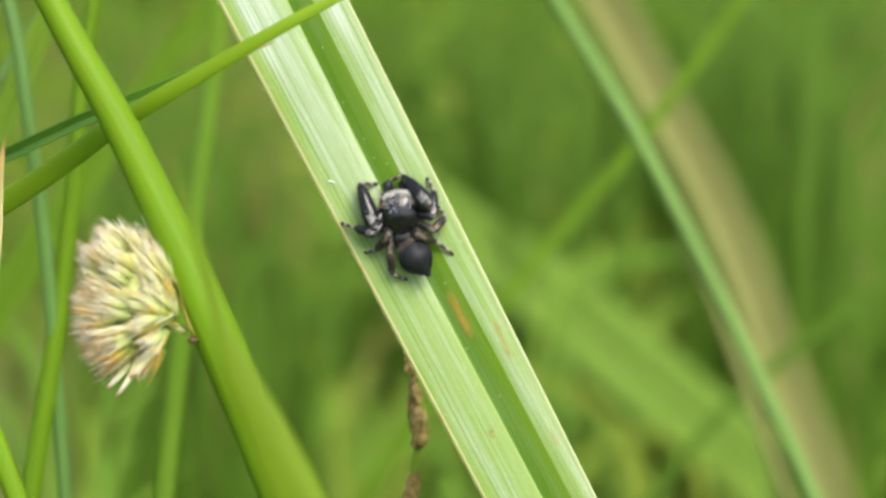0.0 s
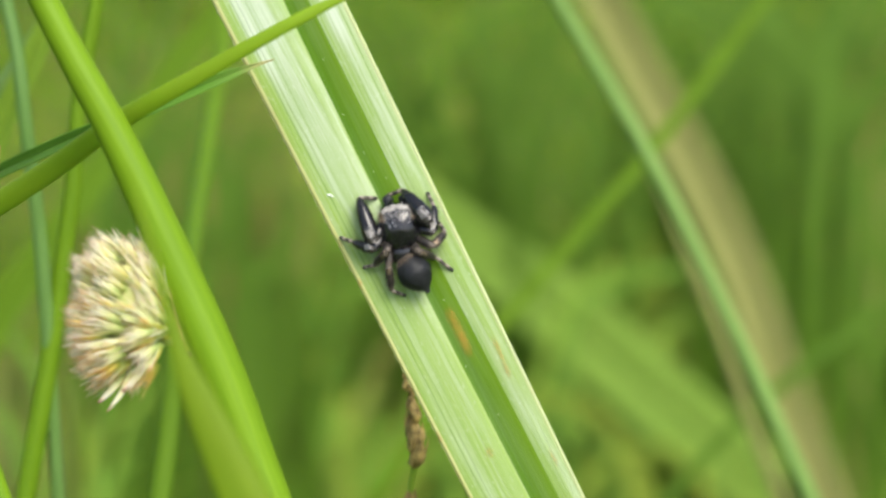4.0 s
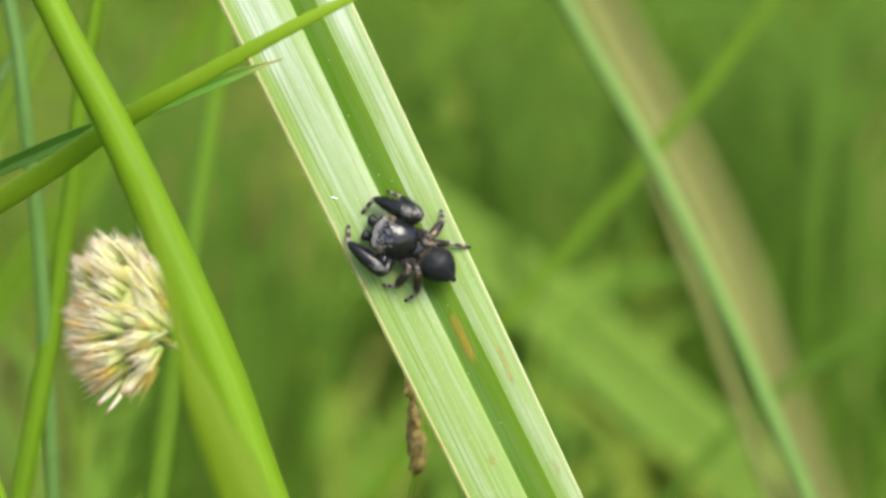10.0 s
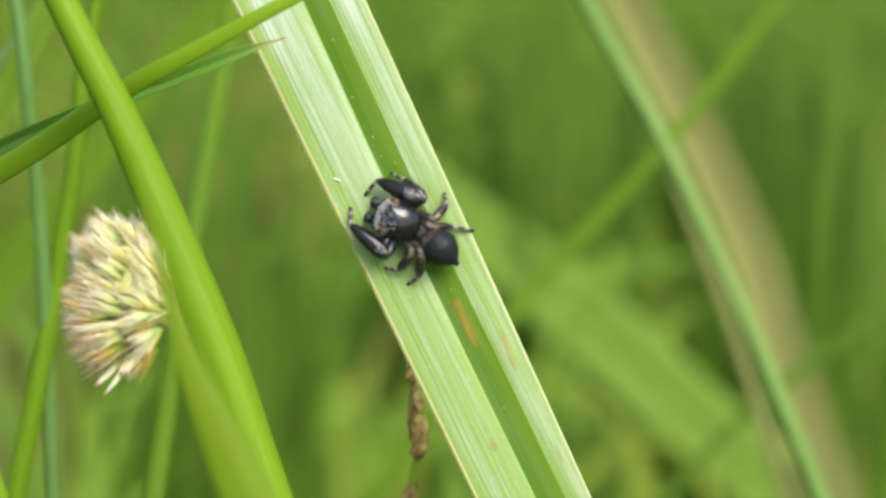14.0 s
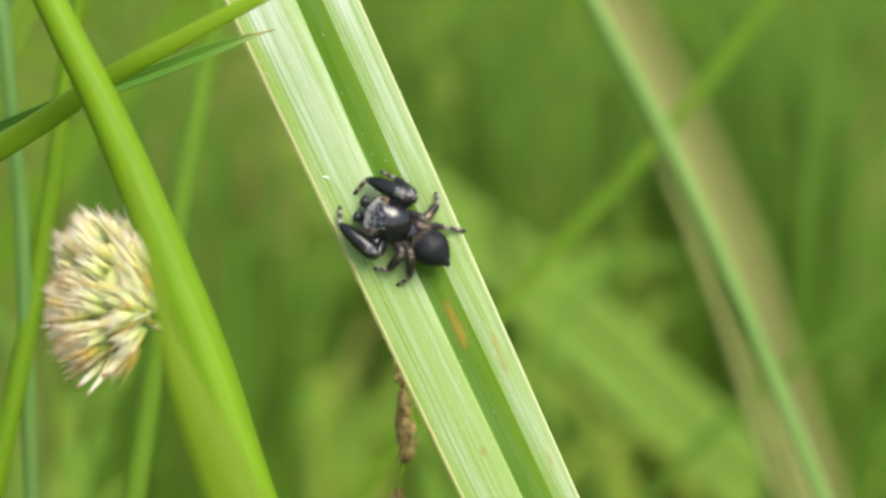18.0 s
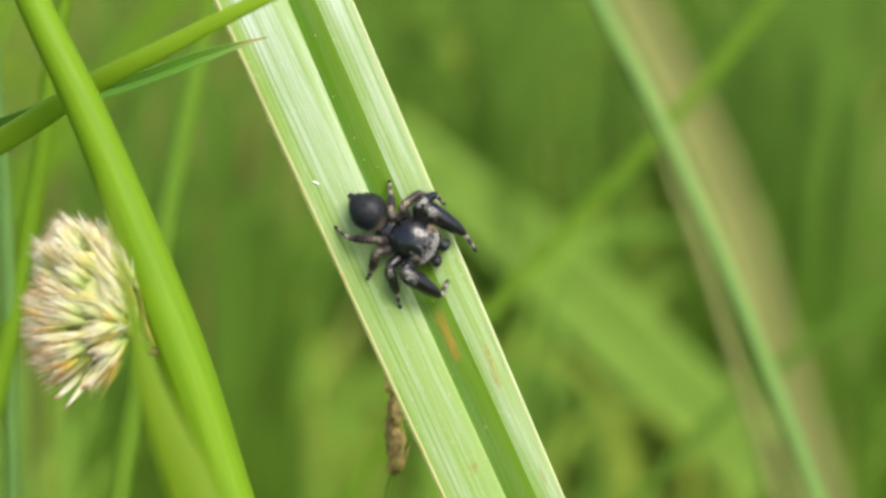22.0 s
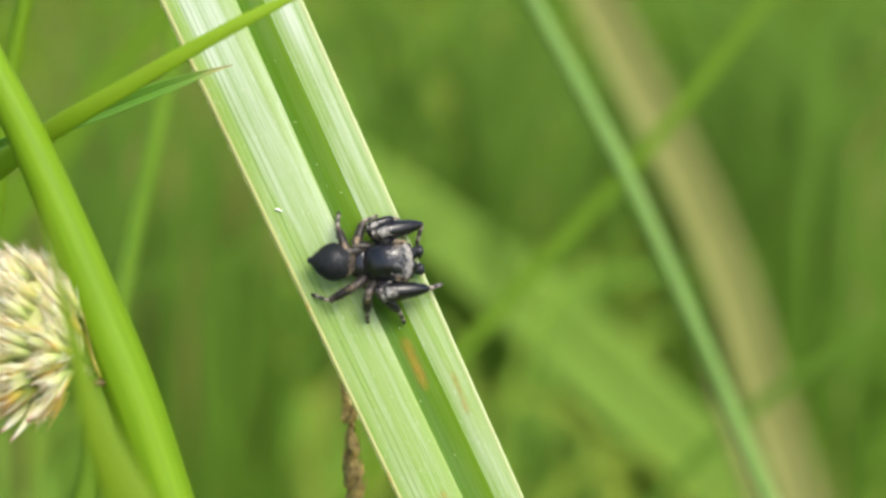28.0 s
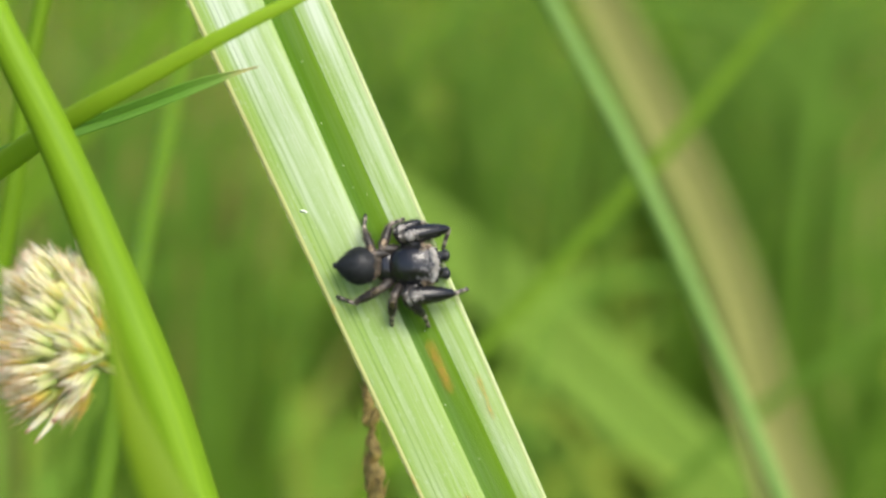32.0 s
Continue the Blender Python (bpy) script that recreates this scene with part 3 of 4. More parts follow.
    ball(bm, at(-6.62, 4.12, 0.09), (0.09 * MM, 0.08 * MM, 0.05 * MM), 8, 6)
    part("white_speck", bm, M["speck"], t, "tiny shining white speck")
    for u, v in ((-7.02, 12.25), (-5.9, 8.96), (-4.69, 6.68), (-4.15, 5.52), (-3.38, 5.16), (-0.11, -2.14), (1.09, -6.1), (2.97, -8.97)):
        bm = bmesh.new()
        ball(bm, at(u, v, -0.16), (0.035 * MM, 0.04 * MM, 0.03 * MM), 8, 6)
        part("dust_grain", bm, M["grain"], t)
    return t


# ---- the rush with its flower head ----
RUSH = [(-22.15, 14.78, 8.00), (-20.51, 11.50, 8.00), (-18.76, 8.21, 8.00), (-17.22, 4.93, 8.00), (-15.79, 1.64, 8.00), (-14.45, -1.64, 8.00), (-13.12, -4.93, 8.00), (-11.88, -8.21, 8.00), (-10.75, -11.40, 8.00), (-9.73, -14.17, 8.00)]


def floret_mesh(rng):
    """A half-open rush flower: six narrow pointed scales and a bract round a plump capsule, along +z, about 2.3 mm."""
    bm = bmesh.new()
    sh = bm.loops.layers.uv.new("share")
    made = bmesh.ops.create_uvsphere(bm, u_segments=7, v_segments=5, radius=1, matrix=Matrix.Translation((0, 0, 0.75 * MM)) @ Matrix.Diagonal((0.2 * MM, 0.2 * MM, 0.55 * MM, 1)))
    for f in {f for v in made["verts"] for f in v.link_faces}:
        for lo in f.loops:
            lo[sh].uv = (0.12 + 0.3 * lo.vert.co.z / (1.3 * MM), 0.5)
    for k in range(8):
        a = 2 * math.pi * k / 8 + rng.uniform(-0.3, 0.3)
        ca, sa = math.cos(a), math.sin(a)
        length = rng.uniform(1.5, 2.6) * MM
        wide, flare = rng.uniform(0.05, 0.09) * MM, rng.uniform(0.12, 0.6) * MM
        rows = []
        for s, w, o in ((0, 0.5, 0.25), (0.28, 1.0, 0.5), (0.55, 0.85, 0.62), (0.8, 0.42, 0.85), (1.0, 0.03, 1.15)):
            out = flare * o + 0.06 * MM
            cx, cy, cz = ca * out, sa * out, length * s
            rows.append(([bm.verts.new((cx - sa * wide * w, cy + ca * wide * w, cz)), bm.verts.new((cx + ca * wide * w * 0.7, cy + sa * wide * w * 0.7, cz)), bm.verts.new((cx + sa * wide * w, cy - ca * wide * w, cz))], s))
        for (r, s), (q, e) in zip(rows, rows[1:]):
            for j in range(2):
                f = bm.faces.new((r[j], r[j + 1], q[j + 1], q[j]))
                for lo, val in zip(f.loops, (s, s, e, e)):
                    lo[sh].uv = (val, 0.5)
    me = bpy.data.meshes.new("floret")
    bm.to_mesh(me)
    bm.free()
    me.polygons.foreach_set("use_smooth", [True] * len(me.polygons))
    me.materials.append(M["floret"])
    return me


def rush():
    t = thing("flowering_rush", "bright green rush stem with a dense straw-coloured flower head", "rush")
    top = [at(-41.20, 63.58, 1.00), at(-34.04, 43.10, 5.00), at(-27.39, 26.69, 8.00)]
    pts = top + rooted(RUSH, 0.25)
    line = curve_through(pts, 2 * MM)
    near = min(range(len(line[0])), key=lambda i: (line[0][i] - at(*RUSH[6])).length)
    d = line[2][near] / MM
    table = [(0, 0.15), (d - 35, 0.72), (d - 20, 0.86), (d - 13, 1.02), (d - 7, 1.18), (d - 2, 1.34), (d + 1, 1.38), (d + 5, 1.28), (d + 12, 1.2), (d + 300, 1.5)]
    part("stem", sweep(line, round_section(table, 18)), M["rush"], t)
    # papery sheath and the brown scar where the head leaves the stem
    bm = sweep(curve_through([at(-16.81, 1.75, 8.20), at(-15.84, 0.00, 8.50), at(-15.27, -1.64, 8.70), at(-14.81, -3.18, 8.80), at(-14.40, -4.62, 8.90)], 0.4 * MM), blade_section([(0, 0.04), (1.5, 0.2), (4, 0.42), (6, 0.36), (7.2, 0.1)], -0.25, 0.06))
    part("sheath", bm, M["sheath"], t, "papery olive sheath under the flower head")
    bm = sweep(curve_through([at(-16.30, 0.92, 8.60), at(-15.58, -0.62, 8.95), at(-15.22, -2.05, 9.05), at(-14.86, -3.39, 9.10), at(-14.45, -4.72, 9.05)], 0.4 * MM), round_section([(0, 0.01), (3, 0.025), (5, 0.04), (6, 0.03)], 6))
    part("sheath_edge", bm, M["husk"], t, "thin brown edge of the sheath")
    bm = bmesh.new()
    ball(bm, at(-14.50, -4.88, 9.00), (0.32 * MM, 0.2 * MM, 0.2 * MM))
    part("scar", bm, M["node"], t, "dark brown scar")
    bm = sweep(curve_through([at(-14.96, -4.41, 7.90), at(-15.79, -4.00, 7.90), at(-16.61, -3.49, 7.90)], 0.5 * MM), round_section([(0, 0.22), (1, 0.3), (3, 0.6)], 10))
    ball(bm, at(-17.95, -2.55, 7.80), (1.6 * MM, 1.5 * MM, 2.9 * MM), 18, 12)
    head = part("flower_head", bm, M["core"], t, "dense round head of straw and pink florets")
    rng = random.Random(11)
    kinds = [floret_mesh(rng) for _ in range(7)]
    heart, source = Vector((-18.45, -2.46, 8.00)), Vector((-16.50, -3.59, 7.90))
    golden = math.pi * (3 - math.sqrt(5))
    made, count = 0, 56
    for k in range(count):
        z = 1 - 2 * (k + 0.5) / count
        a = golden * k
        d = Vector((math.sqrt(1 - z * z) * math.cos(a), math.sqrt(1 - z * z) * math.sin(a), z))
        if d.x > 0.75 or d.z < -0.55 or (d.x > 0.35 and d.y < -0.55):
            continue
        far = rng.uniform(0.9, 1.03)
        for _ in range(8):
            e = (d + Vector((rng.gauss(0, 0.12), rng.gauss(0, 0.10), rng.gauss(0, 0.12)))).normalized()
            tip = heart + Vector((-0.4 * max(0, -e.y) + math.copysign(abs(e.x) ** 0.65, e.x) * 3.0, e.y * 4.75, e.z * 2.4)) * far * rng.uniform(0.9, 1.02)
            lay = tip - source
            lay = (Vector((lay.x, lay.y, lay.z * 0.3)).normalized() + Vector((-0.4 + rng.gauss(0, 0.1), rng.gauss(0, 0.12), rng.gauss(0, 0.1)))).normalized()
            size = rng.uniform(0.72, 1.0)
            c = tip - lay * 2.2 * size
            way = RIGHT * lay.x + UP * lay.y + FACE * lay.z
            ob = new("floret", kinds[made % 7])
            ob.parent = head
            q = way.to_track_quat("Z", "Y").to_matrix().to_4x4()
            ob.matrix_basis = Matrix.Translation(at(*c)) @ q @ pose(0, 0, 0, 0, 0, rng.uniform(0, 360)) @ Matrix.Diagonal((size, size, size, 1))
            made += 1
    # long pale bracts that hang from the lower side
    for a, b in (((-17.53, -5.54, 8.30), (-19.07, -8.01, 8.80)), ((-18.04, -5.65, 8.00), (-19.59, -7.50, 8.40)), ((-16.92, -5.13, 8.40), (-18.15, -6.88, 8.90))):
        m = tuple(0.5 * (x + y) for x, y in zip(a, b))
        bm = sweep(curve_through([at(*a), at(m[0] + 0.2, m[1], m[2] + 0.2), at(*b)], 0.4 * MM), blade_section([(0, 0.1), (0.9, 0.2), (2.0, 0.13), (3.0, 0.02)], 0.5, 0.05))
        part("bract", bm, M["floret"], head, "pale pointed bract")
    return t


def seed_spike():
    t = thing("seed_spike", "thin stalk with a row of brown ripe seeds", "seed head")
    pts = rooted([(-2.5, -3.0, -11), (-2.4, -4.4, -11), (-2.1, -6.8, -11), (-1.9, -9.3, -11), (-1.9, -11.4, -11), (-2.4, -13.5, -11), (-2.8, -17, -11)], 0.2)
    part("stalk", sweep(curve_through(pts, 1.5 * MM), round_section([(0, 0.15), (60, 0.35), (500, 0.6)], 8)), M["yellow"], t)
    rng = random.Random(8)
    for k in range(36):
        v = -3.4 - 8.4 * k / 25 + rng.uniform(-0.25, 0.25) - (2.6 if k > 25 else 0)
        u = -2.55 + 0.55 * (k / 25) if k < 26 else -2.5 - 0.05 * (k - 26)
        big = rng.uniform(0.95, 1.5) * (1.35 if k > 19 else 0.6 if k in (13, 14, 15) else 1)
        bm = bmesh.new()
        ball(bm, (0, 0, 0), (0.28 * big * MM, 0.26 * big * MM, 0.55 * big * MM), 8, 7)
        for v2 in bm.verts:
            if v2.co.z > 0:
                v2.co.x *= 1 - 0.75 * v2.co.z / (0.55 * big * MM)
                v2.co.y *= 1 - 0.75 * v2.co.z / (0.55 * big * MM)
            v2.co += Vector((rng.uniform(-1, 1), rng.uniform(-1, 1), rng.uniform(-1, 1))) * 0.06 * MM
        for _ in range(5):
            a, z = rng.uniform(0, 2 * math.pi), rng.uniform(-0.4, 0.2) * big * MM
            d = Vector((math.cos(a), math.sin(a), 0))
            e = d.cross(Vector((0, 0, 1))) * 0.13 * big * MM
            p = d * 0.24 * big * MM + Vector((0, 0, z))
            q = [bm.verts.new(x) for x in (p - e, p + e, p + d * rng.uniform(0.0, 0.12) * MM + Vector((0, 0, rng.uniform(0.35, 0.6) * big * MM)), p - d * 0.1 * MM)]
            for tri in ((0, 1, 2), (1, 3, 2), (3, 0, 2)):
                bm.faces.new([q[x] for x in tri])
        s = part("seed", bm, M["husk"], t)
        s.matrix_basis = Matrix.Translation(at(u + rng.uniform(-0.2, 0.2), v, -10.95 + rng.uniform(-0.2, 0.35))) @ pose(0, 0, 0, rng.uniform(-20, 25), rng.uniform(-22, 22), rng.uniform(0, 180))
    return t


SWAYING = {}
FRONT_BLADE = [(-14.53, 4.65, 34), (-13.89, 2.21, 34), (-13.13, -0.75, 34), (-12.49, -3.37, 34), (-11.68, -5.81, 34), (-10.43, -8.59, 34), (-9.2, -11.36, 34), (-8.26, -13.45, 34)]


def small_plants():
    SWAYING["stalk"] = stem("rush_stem", [(10.6, 22.24, -80), (16.13, 12.45, -80), (21.43, 1.73, -80), (26.04, -8.41, -80), (30.19, -18.09, -80), (32.15, -22.82, -80)], [(0, 0.1), (60, 0.66), (400, 0.95)], M["teal"], "blue-green blurred rush stem arching across the meadow", top=[(-20.7, 85.12, -83), (-6.91, 55.28, -81), (3.46, 35.72, -80)])
    SWAYING["dry"] = blade("dry_stalk", [(24.09, 36.37, -230), (30.11, 24.8, -230), (36.96, 11.69, -230), (42.27, -0.59, -230), (46.64, -14.4, -230), (51.13, -27.39, -230), (54.08, -35.66, -230)], [(0, 0.4), (60, 3.2), (400, 3.5)], M["dry"], "broad dry tan stalk, out of focus", "dry stalk", top=[(-9.44, 99.09, -232), (9.45, 63.76, -230)], fold=0.4, group="")
    SWAYING["dry_thin"] = stem("withered_rush", [(24.5, 4.5, -130), (28.4, -5.3, -130), (31.7, -15.0, -130), (35.8, -26.7, -130)], [(0, 0.1), (15, 0.6), (400, 0.9)], M["dry"], "thin withered tan rush, out of focus", "dry stalk", top=[(20, 15, -130)], group="")
    SWAYING["slant"] = blade("sedge_plant", [(33.12, 27.53, -120), (20.93, 12.09, -120), (9.51, -0.56, -120), (4.14, -6.71, -120), (-1.11, -13.32, -120)], [(0, 0.1), (30, 0.65), (400, 1.2)], M["slant"], "yellow-green blurred grass blade leaning over", top=[(62.67, 62.67, -120), (44.76, 40.29, -120)])
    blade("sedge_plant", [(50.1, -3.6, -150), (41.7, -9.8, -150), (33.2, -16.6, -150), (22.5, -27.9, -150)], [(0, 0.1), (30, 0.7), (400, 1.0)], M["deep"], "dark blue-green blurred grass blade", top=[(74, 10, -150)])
    blade("sedge_plant", [(8.7, 2.3, -372), (24.7, -11.1, -372), (38.3, -23.5, -372), (57.5, -40.8, -372)], [(0, 0.6), (26, 4.4), (64, 7.6), (400, 7.2)], M["broad"], "broad pale blurred leaf", "leaf", fold=0.03, top=[(-26.0, 30.4, -372), (-8.7, 16.6, -372)])
    stem("rush_stem", [(-29.6, 18.8, -24), (-28.9, 15.4, -24), (-28.5, 11.6, -24), (-28.2, 7.4, -25), (-27.9, 3.6, -26), (-27.7, -1.0, -27), (-27.6, -5.7, -28), (-27.5, -11.1, -29), (-27.4, -15.8, -30)], [(0, 0.08), (30, 0.48), (400, 0.75)], M["glaucous"], "slender blue-green rush stem", top=[(-36.1, 54.7, -23), (-32.0, 31.7, -24)])
    stem("rush_stem", [(-23.9, 19.2, -28), (-24.5, 16.1, -28), (-25.3, 11.4, -28), (-25.8, 5.6, -28), (-26.4, 1.7, -28), (-27.6, -6.0, -28), (-29.3, -15.0, -28)], [(0, 0.1), (25, 0.5), (60, 0.72), (400, 0.9)], M["rush"], "slender yellow-green rush stem, a little blurred", top=[(-19, 50, -30), (-22.5, 30, -28)])
    stem("rush_stem", [(-28.4, 18.3, -35), (-31.0, 14.7, -35), (-33.4, 11.1, -35), (-39, 2, -36)], [(0, 0.1), (30, 0.5), (400, 0.8)], M["teal"], "dark green rush stem slanting down", top=[(-9, 45, -36), (-20, 29, -35)])
    blade("sedge_plant", [(-28.6, 16.0, -32), (-30.9, 11.3, -32), (-32.9, 6.5, -32), (-36.5, -2, -32)], [(0, 0.1), (25, 0.9), (400, 1.2)], M["yellow"], "yellow-green grass blade slanting down", top=[(-17, 40, -32), (-24, 25, -32)])
    blade("sedge_plant", [(-22.53, 25.65, -110.0), (-27.39, 19.58, -110.0), (-31.69, 13.79, -110.0), (-36.0, 8.01, -110.0), (-40.84, 1.4, -110.0)], [(0, 0.2), (20, 1.3), (60, 1.9), (400, 2.0)], M["slant"], "broad yellow-green grass blade leaning behind the rush", top=[(-12.82, 38.35, -110.0), (-17.68, 32.0, -110.0)])
    # the blade that crosses before the leaf, and the pointed one under it
    SWAYING["cross"] = stem("sedge_plant", [(-4.64, 14.96, 10.0), (-7.48, 13.62, 10.0), (-10.36, 12.18, 9.5), (-13.31, 10.7, 8.5), (-15.44, 9.66, 7.5), (-18.02, 8.47, 5.5), (-19.71, 7.62, 4.0), (-21.49, 6.63, 2.0), (-23.32, 5.66, 0.0), (-26.91, 3.83, -3.0), (-30.63, 2.23, -6.0)], [(0, 0.05), (6, 0.34), (12, 0.44), (18, 0.56), (24, 0.66), (45, 0.8), (400, 1.1)], M["cross"], "narrow green grass blade crossing before the leaf", "grass blade", top=[(-1.78, 16.38, 10.5)], step=1.5, group="grass blades", flat=0.35, count=20)
    SWAYING["tip"] = blade("sedge_plant", [(-8.28, 11.76, 4.0), (-9.62, 11.35, 4.0), (-10.82, 10.95, 3.8), (-12.34, 10.41, 3.4), (-13.9, 9.83, 2.8), (-15.48, 9.27, 2.0), (-17.11, 8.78, 1.0), (-18.77, 8.29, 0.0), (-20.89, 7.7, -2.0), (-23.06, 7.0, -4.0), (-26.59, 5.88, -8.0)], [(0, 0.02), (1, 0.11), (2.5, 0.3), (4.5, 0.4), (9, 0.42), (20, 0.45), (400, 0.9)], M["teal_tip"], "pointed blue-green grass blade with a dry tip", step=0.8, fold=0.4)
    stem("rush_stem", [(-19.76, 18.47, -80), (-19.96, 10.49, -68), (-19.87, 3.24, -54), (-19.49, -5.92, -36), (-20.0, -15.0, -28)], [(0, 0.1), (25, 0.75), (60, 0.8), (400, 0.9)], M["slant"], "yellow-green rush stem behind the flower head", top=[(-15.91, 61.19, -95), (-18.63, 33.65, -88)])
    stem("rush_stem", [(-27.6, -4.6, 8), (-26.8, -7.9, 8), (-25.4, -12.2, 8), (-23.5, -18, 8)], [(0, 0.1), (12, 0.6), (400, 0.9)], M["rush"], "bright green rush stem", top=[(-30, 8, 8)])
    blade("sedge_plant", [(-25.9, 7.4, 2), (-26.3, 5.1, 2), (-26.5, 2.4, 2), (-26.9, -0.8, 2), (-27.3, -4.1, 2), (-27.6, -8.7, 2), (-27.9, -15, 2)], [(0, 0.02), (2, 0.22), (8, 0.40), (400, 0.7)], M["straw"], "withered straw-coloured blade with an orange-brown tip", step=1.0, fold=0.5)
    SWAYING["front"] = stem("rush_stem", FRONT_BLADE, [(0, 0.02), (2.6, 0.13), (5.5, 0.22), (8.3, 0.36), (11, 0.74), (14, 1.02), (17, 1.2), (400, 1.5)], M["front"], "flattened green rush stem swaying before the flowering rush", flat=0.3, count=20)


def tuft(name, spots, half, material, label, seed):
    """A few leaning blades that share a root; spots: where their tops show (plan), and how far they lean."""
    rng = random.Random(seed)
    t = thing(name, label, "grass tuft", "grass tufts")
    u0, v0, w0, lean = spots
    foot = at(u0 + lean * 0.6, v0, w0)
    root = Vector((foot.x + rng.uniform(-0.02, 0.02), foot.y + 0.015, -0.004))
    for k in range(14):
        du, dv = rng.uniform(-1, 1) * half * 2.6, rng.uniform(-18, 12)
        lean = spots[3] + rng.uniform(-12, 12) * half
        top = at(u0 + du - lean * 0.4, v0 + dv, w0 + rng.uniform(-12, 12))
        bend = top + (RIGHT * (lean * 0.25 + du * 0.1) - UP * rng.uniform(16, 30)) * MM
        low = root.lerp(bend, 0.55) + RIGHT * du * 0.3 * MM
        tip = top + (RIGHT * (-lean * 0.5 + du * 0.4) + UP * rng.uniform(2, 9)) * MM
        line = curve_through([tip, top, bend, low, root + RIGHT * rng.uniform(-4, 4) * MM], 8 * MM)
        w = half * rng.uniform(0.25, 0.5)
        part("tuft_leaf", sweep(line, blade_section([(0, 0.1), (12, w * 0.8), (40, w), (400, w)], 0.3)), material, t)
    return t


def tufts():
    """Light, dark and dry tufts that stand in the meadow behind the leaf; the dark colour paints shaded gaps."""
    dark = "dark green grass tuft coloured as a shaded gap, out of focus"
    pale = "pale green grass tuft, out of focus"
    dry = "withered olive-brown grass tuft, out of focus"
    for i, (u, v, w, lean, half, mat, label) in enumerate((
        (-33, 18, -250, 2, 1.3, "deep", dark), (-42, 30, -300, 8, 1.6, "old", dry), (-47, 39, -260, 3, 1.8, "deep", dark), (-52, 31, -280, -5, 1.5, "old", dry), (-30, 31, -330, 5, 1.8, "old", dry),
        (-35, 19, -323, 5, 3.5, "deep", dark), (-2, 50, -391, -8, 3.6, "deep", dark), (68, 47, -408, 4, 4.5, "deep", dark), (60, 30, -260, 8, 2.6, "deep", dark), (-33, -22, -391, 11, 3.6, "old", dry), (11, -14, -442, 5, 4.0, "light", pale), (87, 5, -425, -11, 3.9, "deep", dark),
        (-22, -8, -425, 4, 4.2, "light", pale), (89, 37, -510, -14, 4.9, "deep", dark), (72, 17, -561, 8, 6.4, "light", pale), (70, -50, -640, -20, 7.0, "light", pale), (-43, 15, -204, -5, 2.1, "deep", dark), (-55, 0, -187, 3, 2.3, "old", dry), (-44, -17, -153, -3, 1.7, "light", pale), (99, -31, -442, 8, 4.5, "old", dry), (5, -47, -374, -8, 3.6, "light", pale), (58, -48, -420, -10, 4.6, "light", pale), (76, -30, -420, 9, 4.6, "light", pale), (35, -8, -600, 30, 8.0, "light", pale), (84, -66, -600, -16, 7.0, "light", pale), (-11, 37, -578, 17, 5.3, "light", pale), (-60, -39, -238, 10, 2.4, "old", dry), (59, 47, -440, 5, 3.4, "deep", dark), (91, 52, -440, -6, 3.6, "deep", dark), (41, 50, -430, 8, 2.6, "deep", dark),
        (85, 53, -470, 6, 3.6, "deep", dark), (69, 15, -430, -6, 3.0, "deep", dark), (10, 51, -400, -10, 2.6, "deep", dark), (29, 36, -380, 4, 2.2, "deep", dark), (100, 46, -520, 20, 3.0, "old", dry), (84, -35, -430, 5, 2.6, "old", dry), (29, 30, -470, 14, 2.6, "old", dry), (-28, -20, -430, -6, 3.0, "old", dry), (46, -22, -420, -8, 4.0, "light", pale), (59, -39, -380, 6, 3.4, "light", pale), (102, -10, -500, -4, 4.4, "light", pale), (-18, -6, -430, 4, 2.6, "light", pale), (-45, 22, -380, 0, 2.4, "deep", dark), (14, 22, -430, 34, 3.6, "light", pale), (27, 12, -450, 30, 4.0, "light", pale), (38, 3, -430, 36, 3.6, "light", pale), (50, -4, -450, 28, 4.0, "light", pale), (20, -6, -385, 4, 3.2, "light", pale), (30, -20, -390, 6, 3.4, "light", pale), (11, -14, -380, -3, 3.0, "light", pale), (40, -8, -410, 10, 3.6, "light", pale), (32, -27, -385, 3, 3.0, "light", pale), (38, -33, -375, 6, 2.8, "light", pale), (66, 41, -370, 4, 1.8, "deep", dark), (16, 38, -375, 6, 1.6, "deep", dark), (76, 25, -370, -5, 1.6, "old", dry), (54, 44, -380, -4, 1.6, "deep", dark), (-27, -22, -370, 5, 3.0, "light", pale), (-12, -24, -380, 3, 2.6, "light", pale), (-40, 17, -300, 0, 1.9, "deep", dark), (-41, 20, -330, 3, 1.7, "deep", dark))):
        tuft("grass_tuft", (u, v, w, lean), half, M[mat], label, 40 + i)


# ---- the spider: +x ahead, +y to its left, +z off the leaf, in millimetres from its waist ----
POSE_A = {
    "L1": ((1.04, 1.61, 1.30), (3.67, 2.13, 0.78), (3.56, 1.15, 0.03)),
    "L2": ((0.54, 1.65, 1.34), (1.14, 2.81, 0.68), (1.52, 3.55, 0.09)),
    "L3": ((0.32, 0.84, 1.60), (-0.38, 1.75, 0.68), (-0.41, 2.39, 0.03)),
    "L4": ((-0.52, 0.91, 1.16), (-1.98, 0.90, 0.68), (-2.36, 0.15, 0.10)),
    "R1": ((1.84, -1.80, 1.75), (3.82, -0.45, 0.69), (3.60, 0.55, 0.03)),
    "R2": ((1.14, -1.96, 1.35), (2.66, -2.18, 0.72), (3.48, -1.91, 0.05)),
    "R3": ((0.30, -1.85, 1.23), (1.05, -2.65, 0.62), (1.69, -2.35, 0.03)),
    "R4": ((0.09, -0.94, 1.62), (-0.36, -1.91, 0.35), (-1.24, -2.81, 0.03)),
}
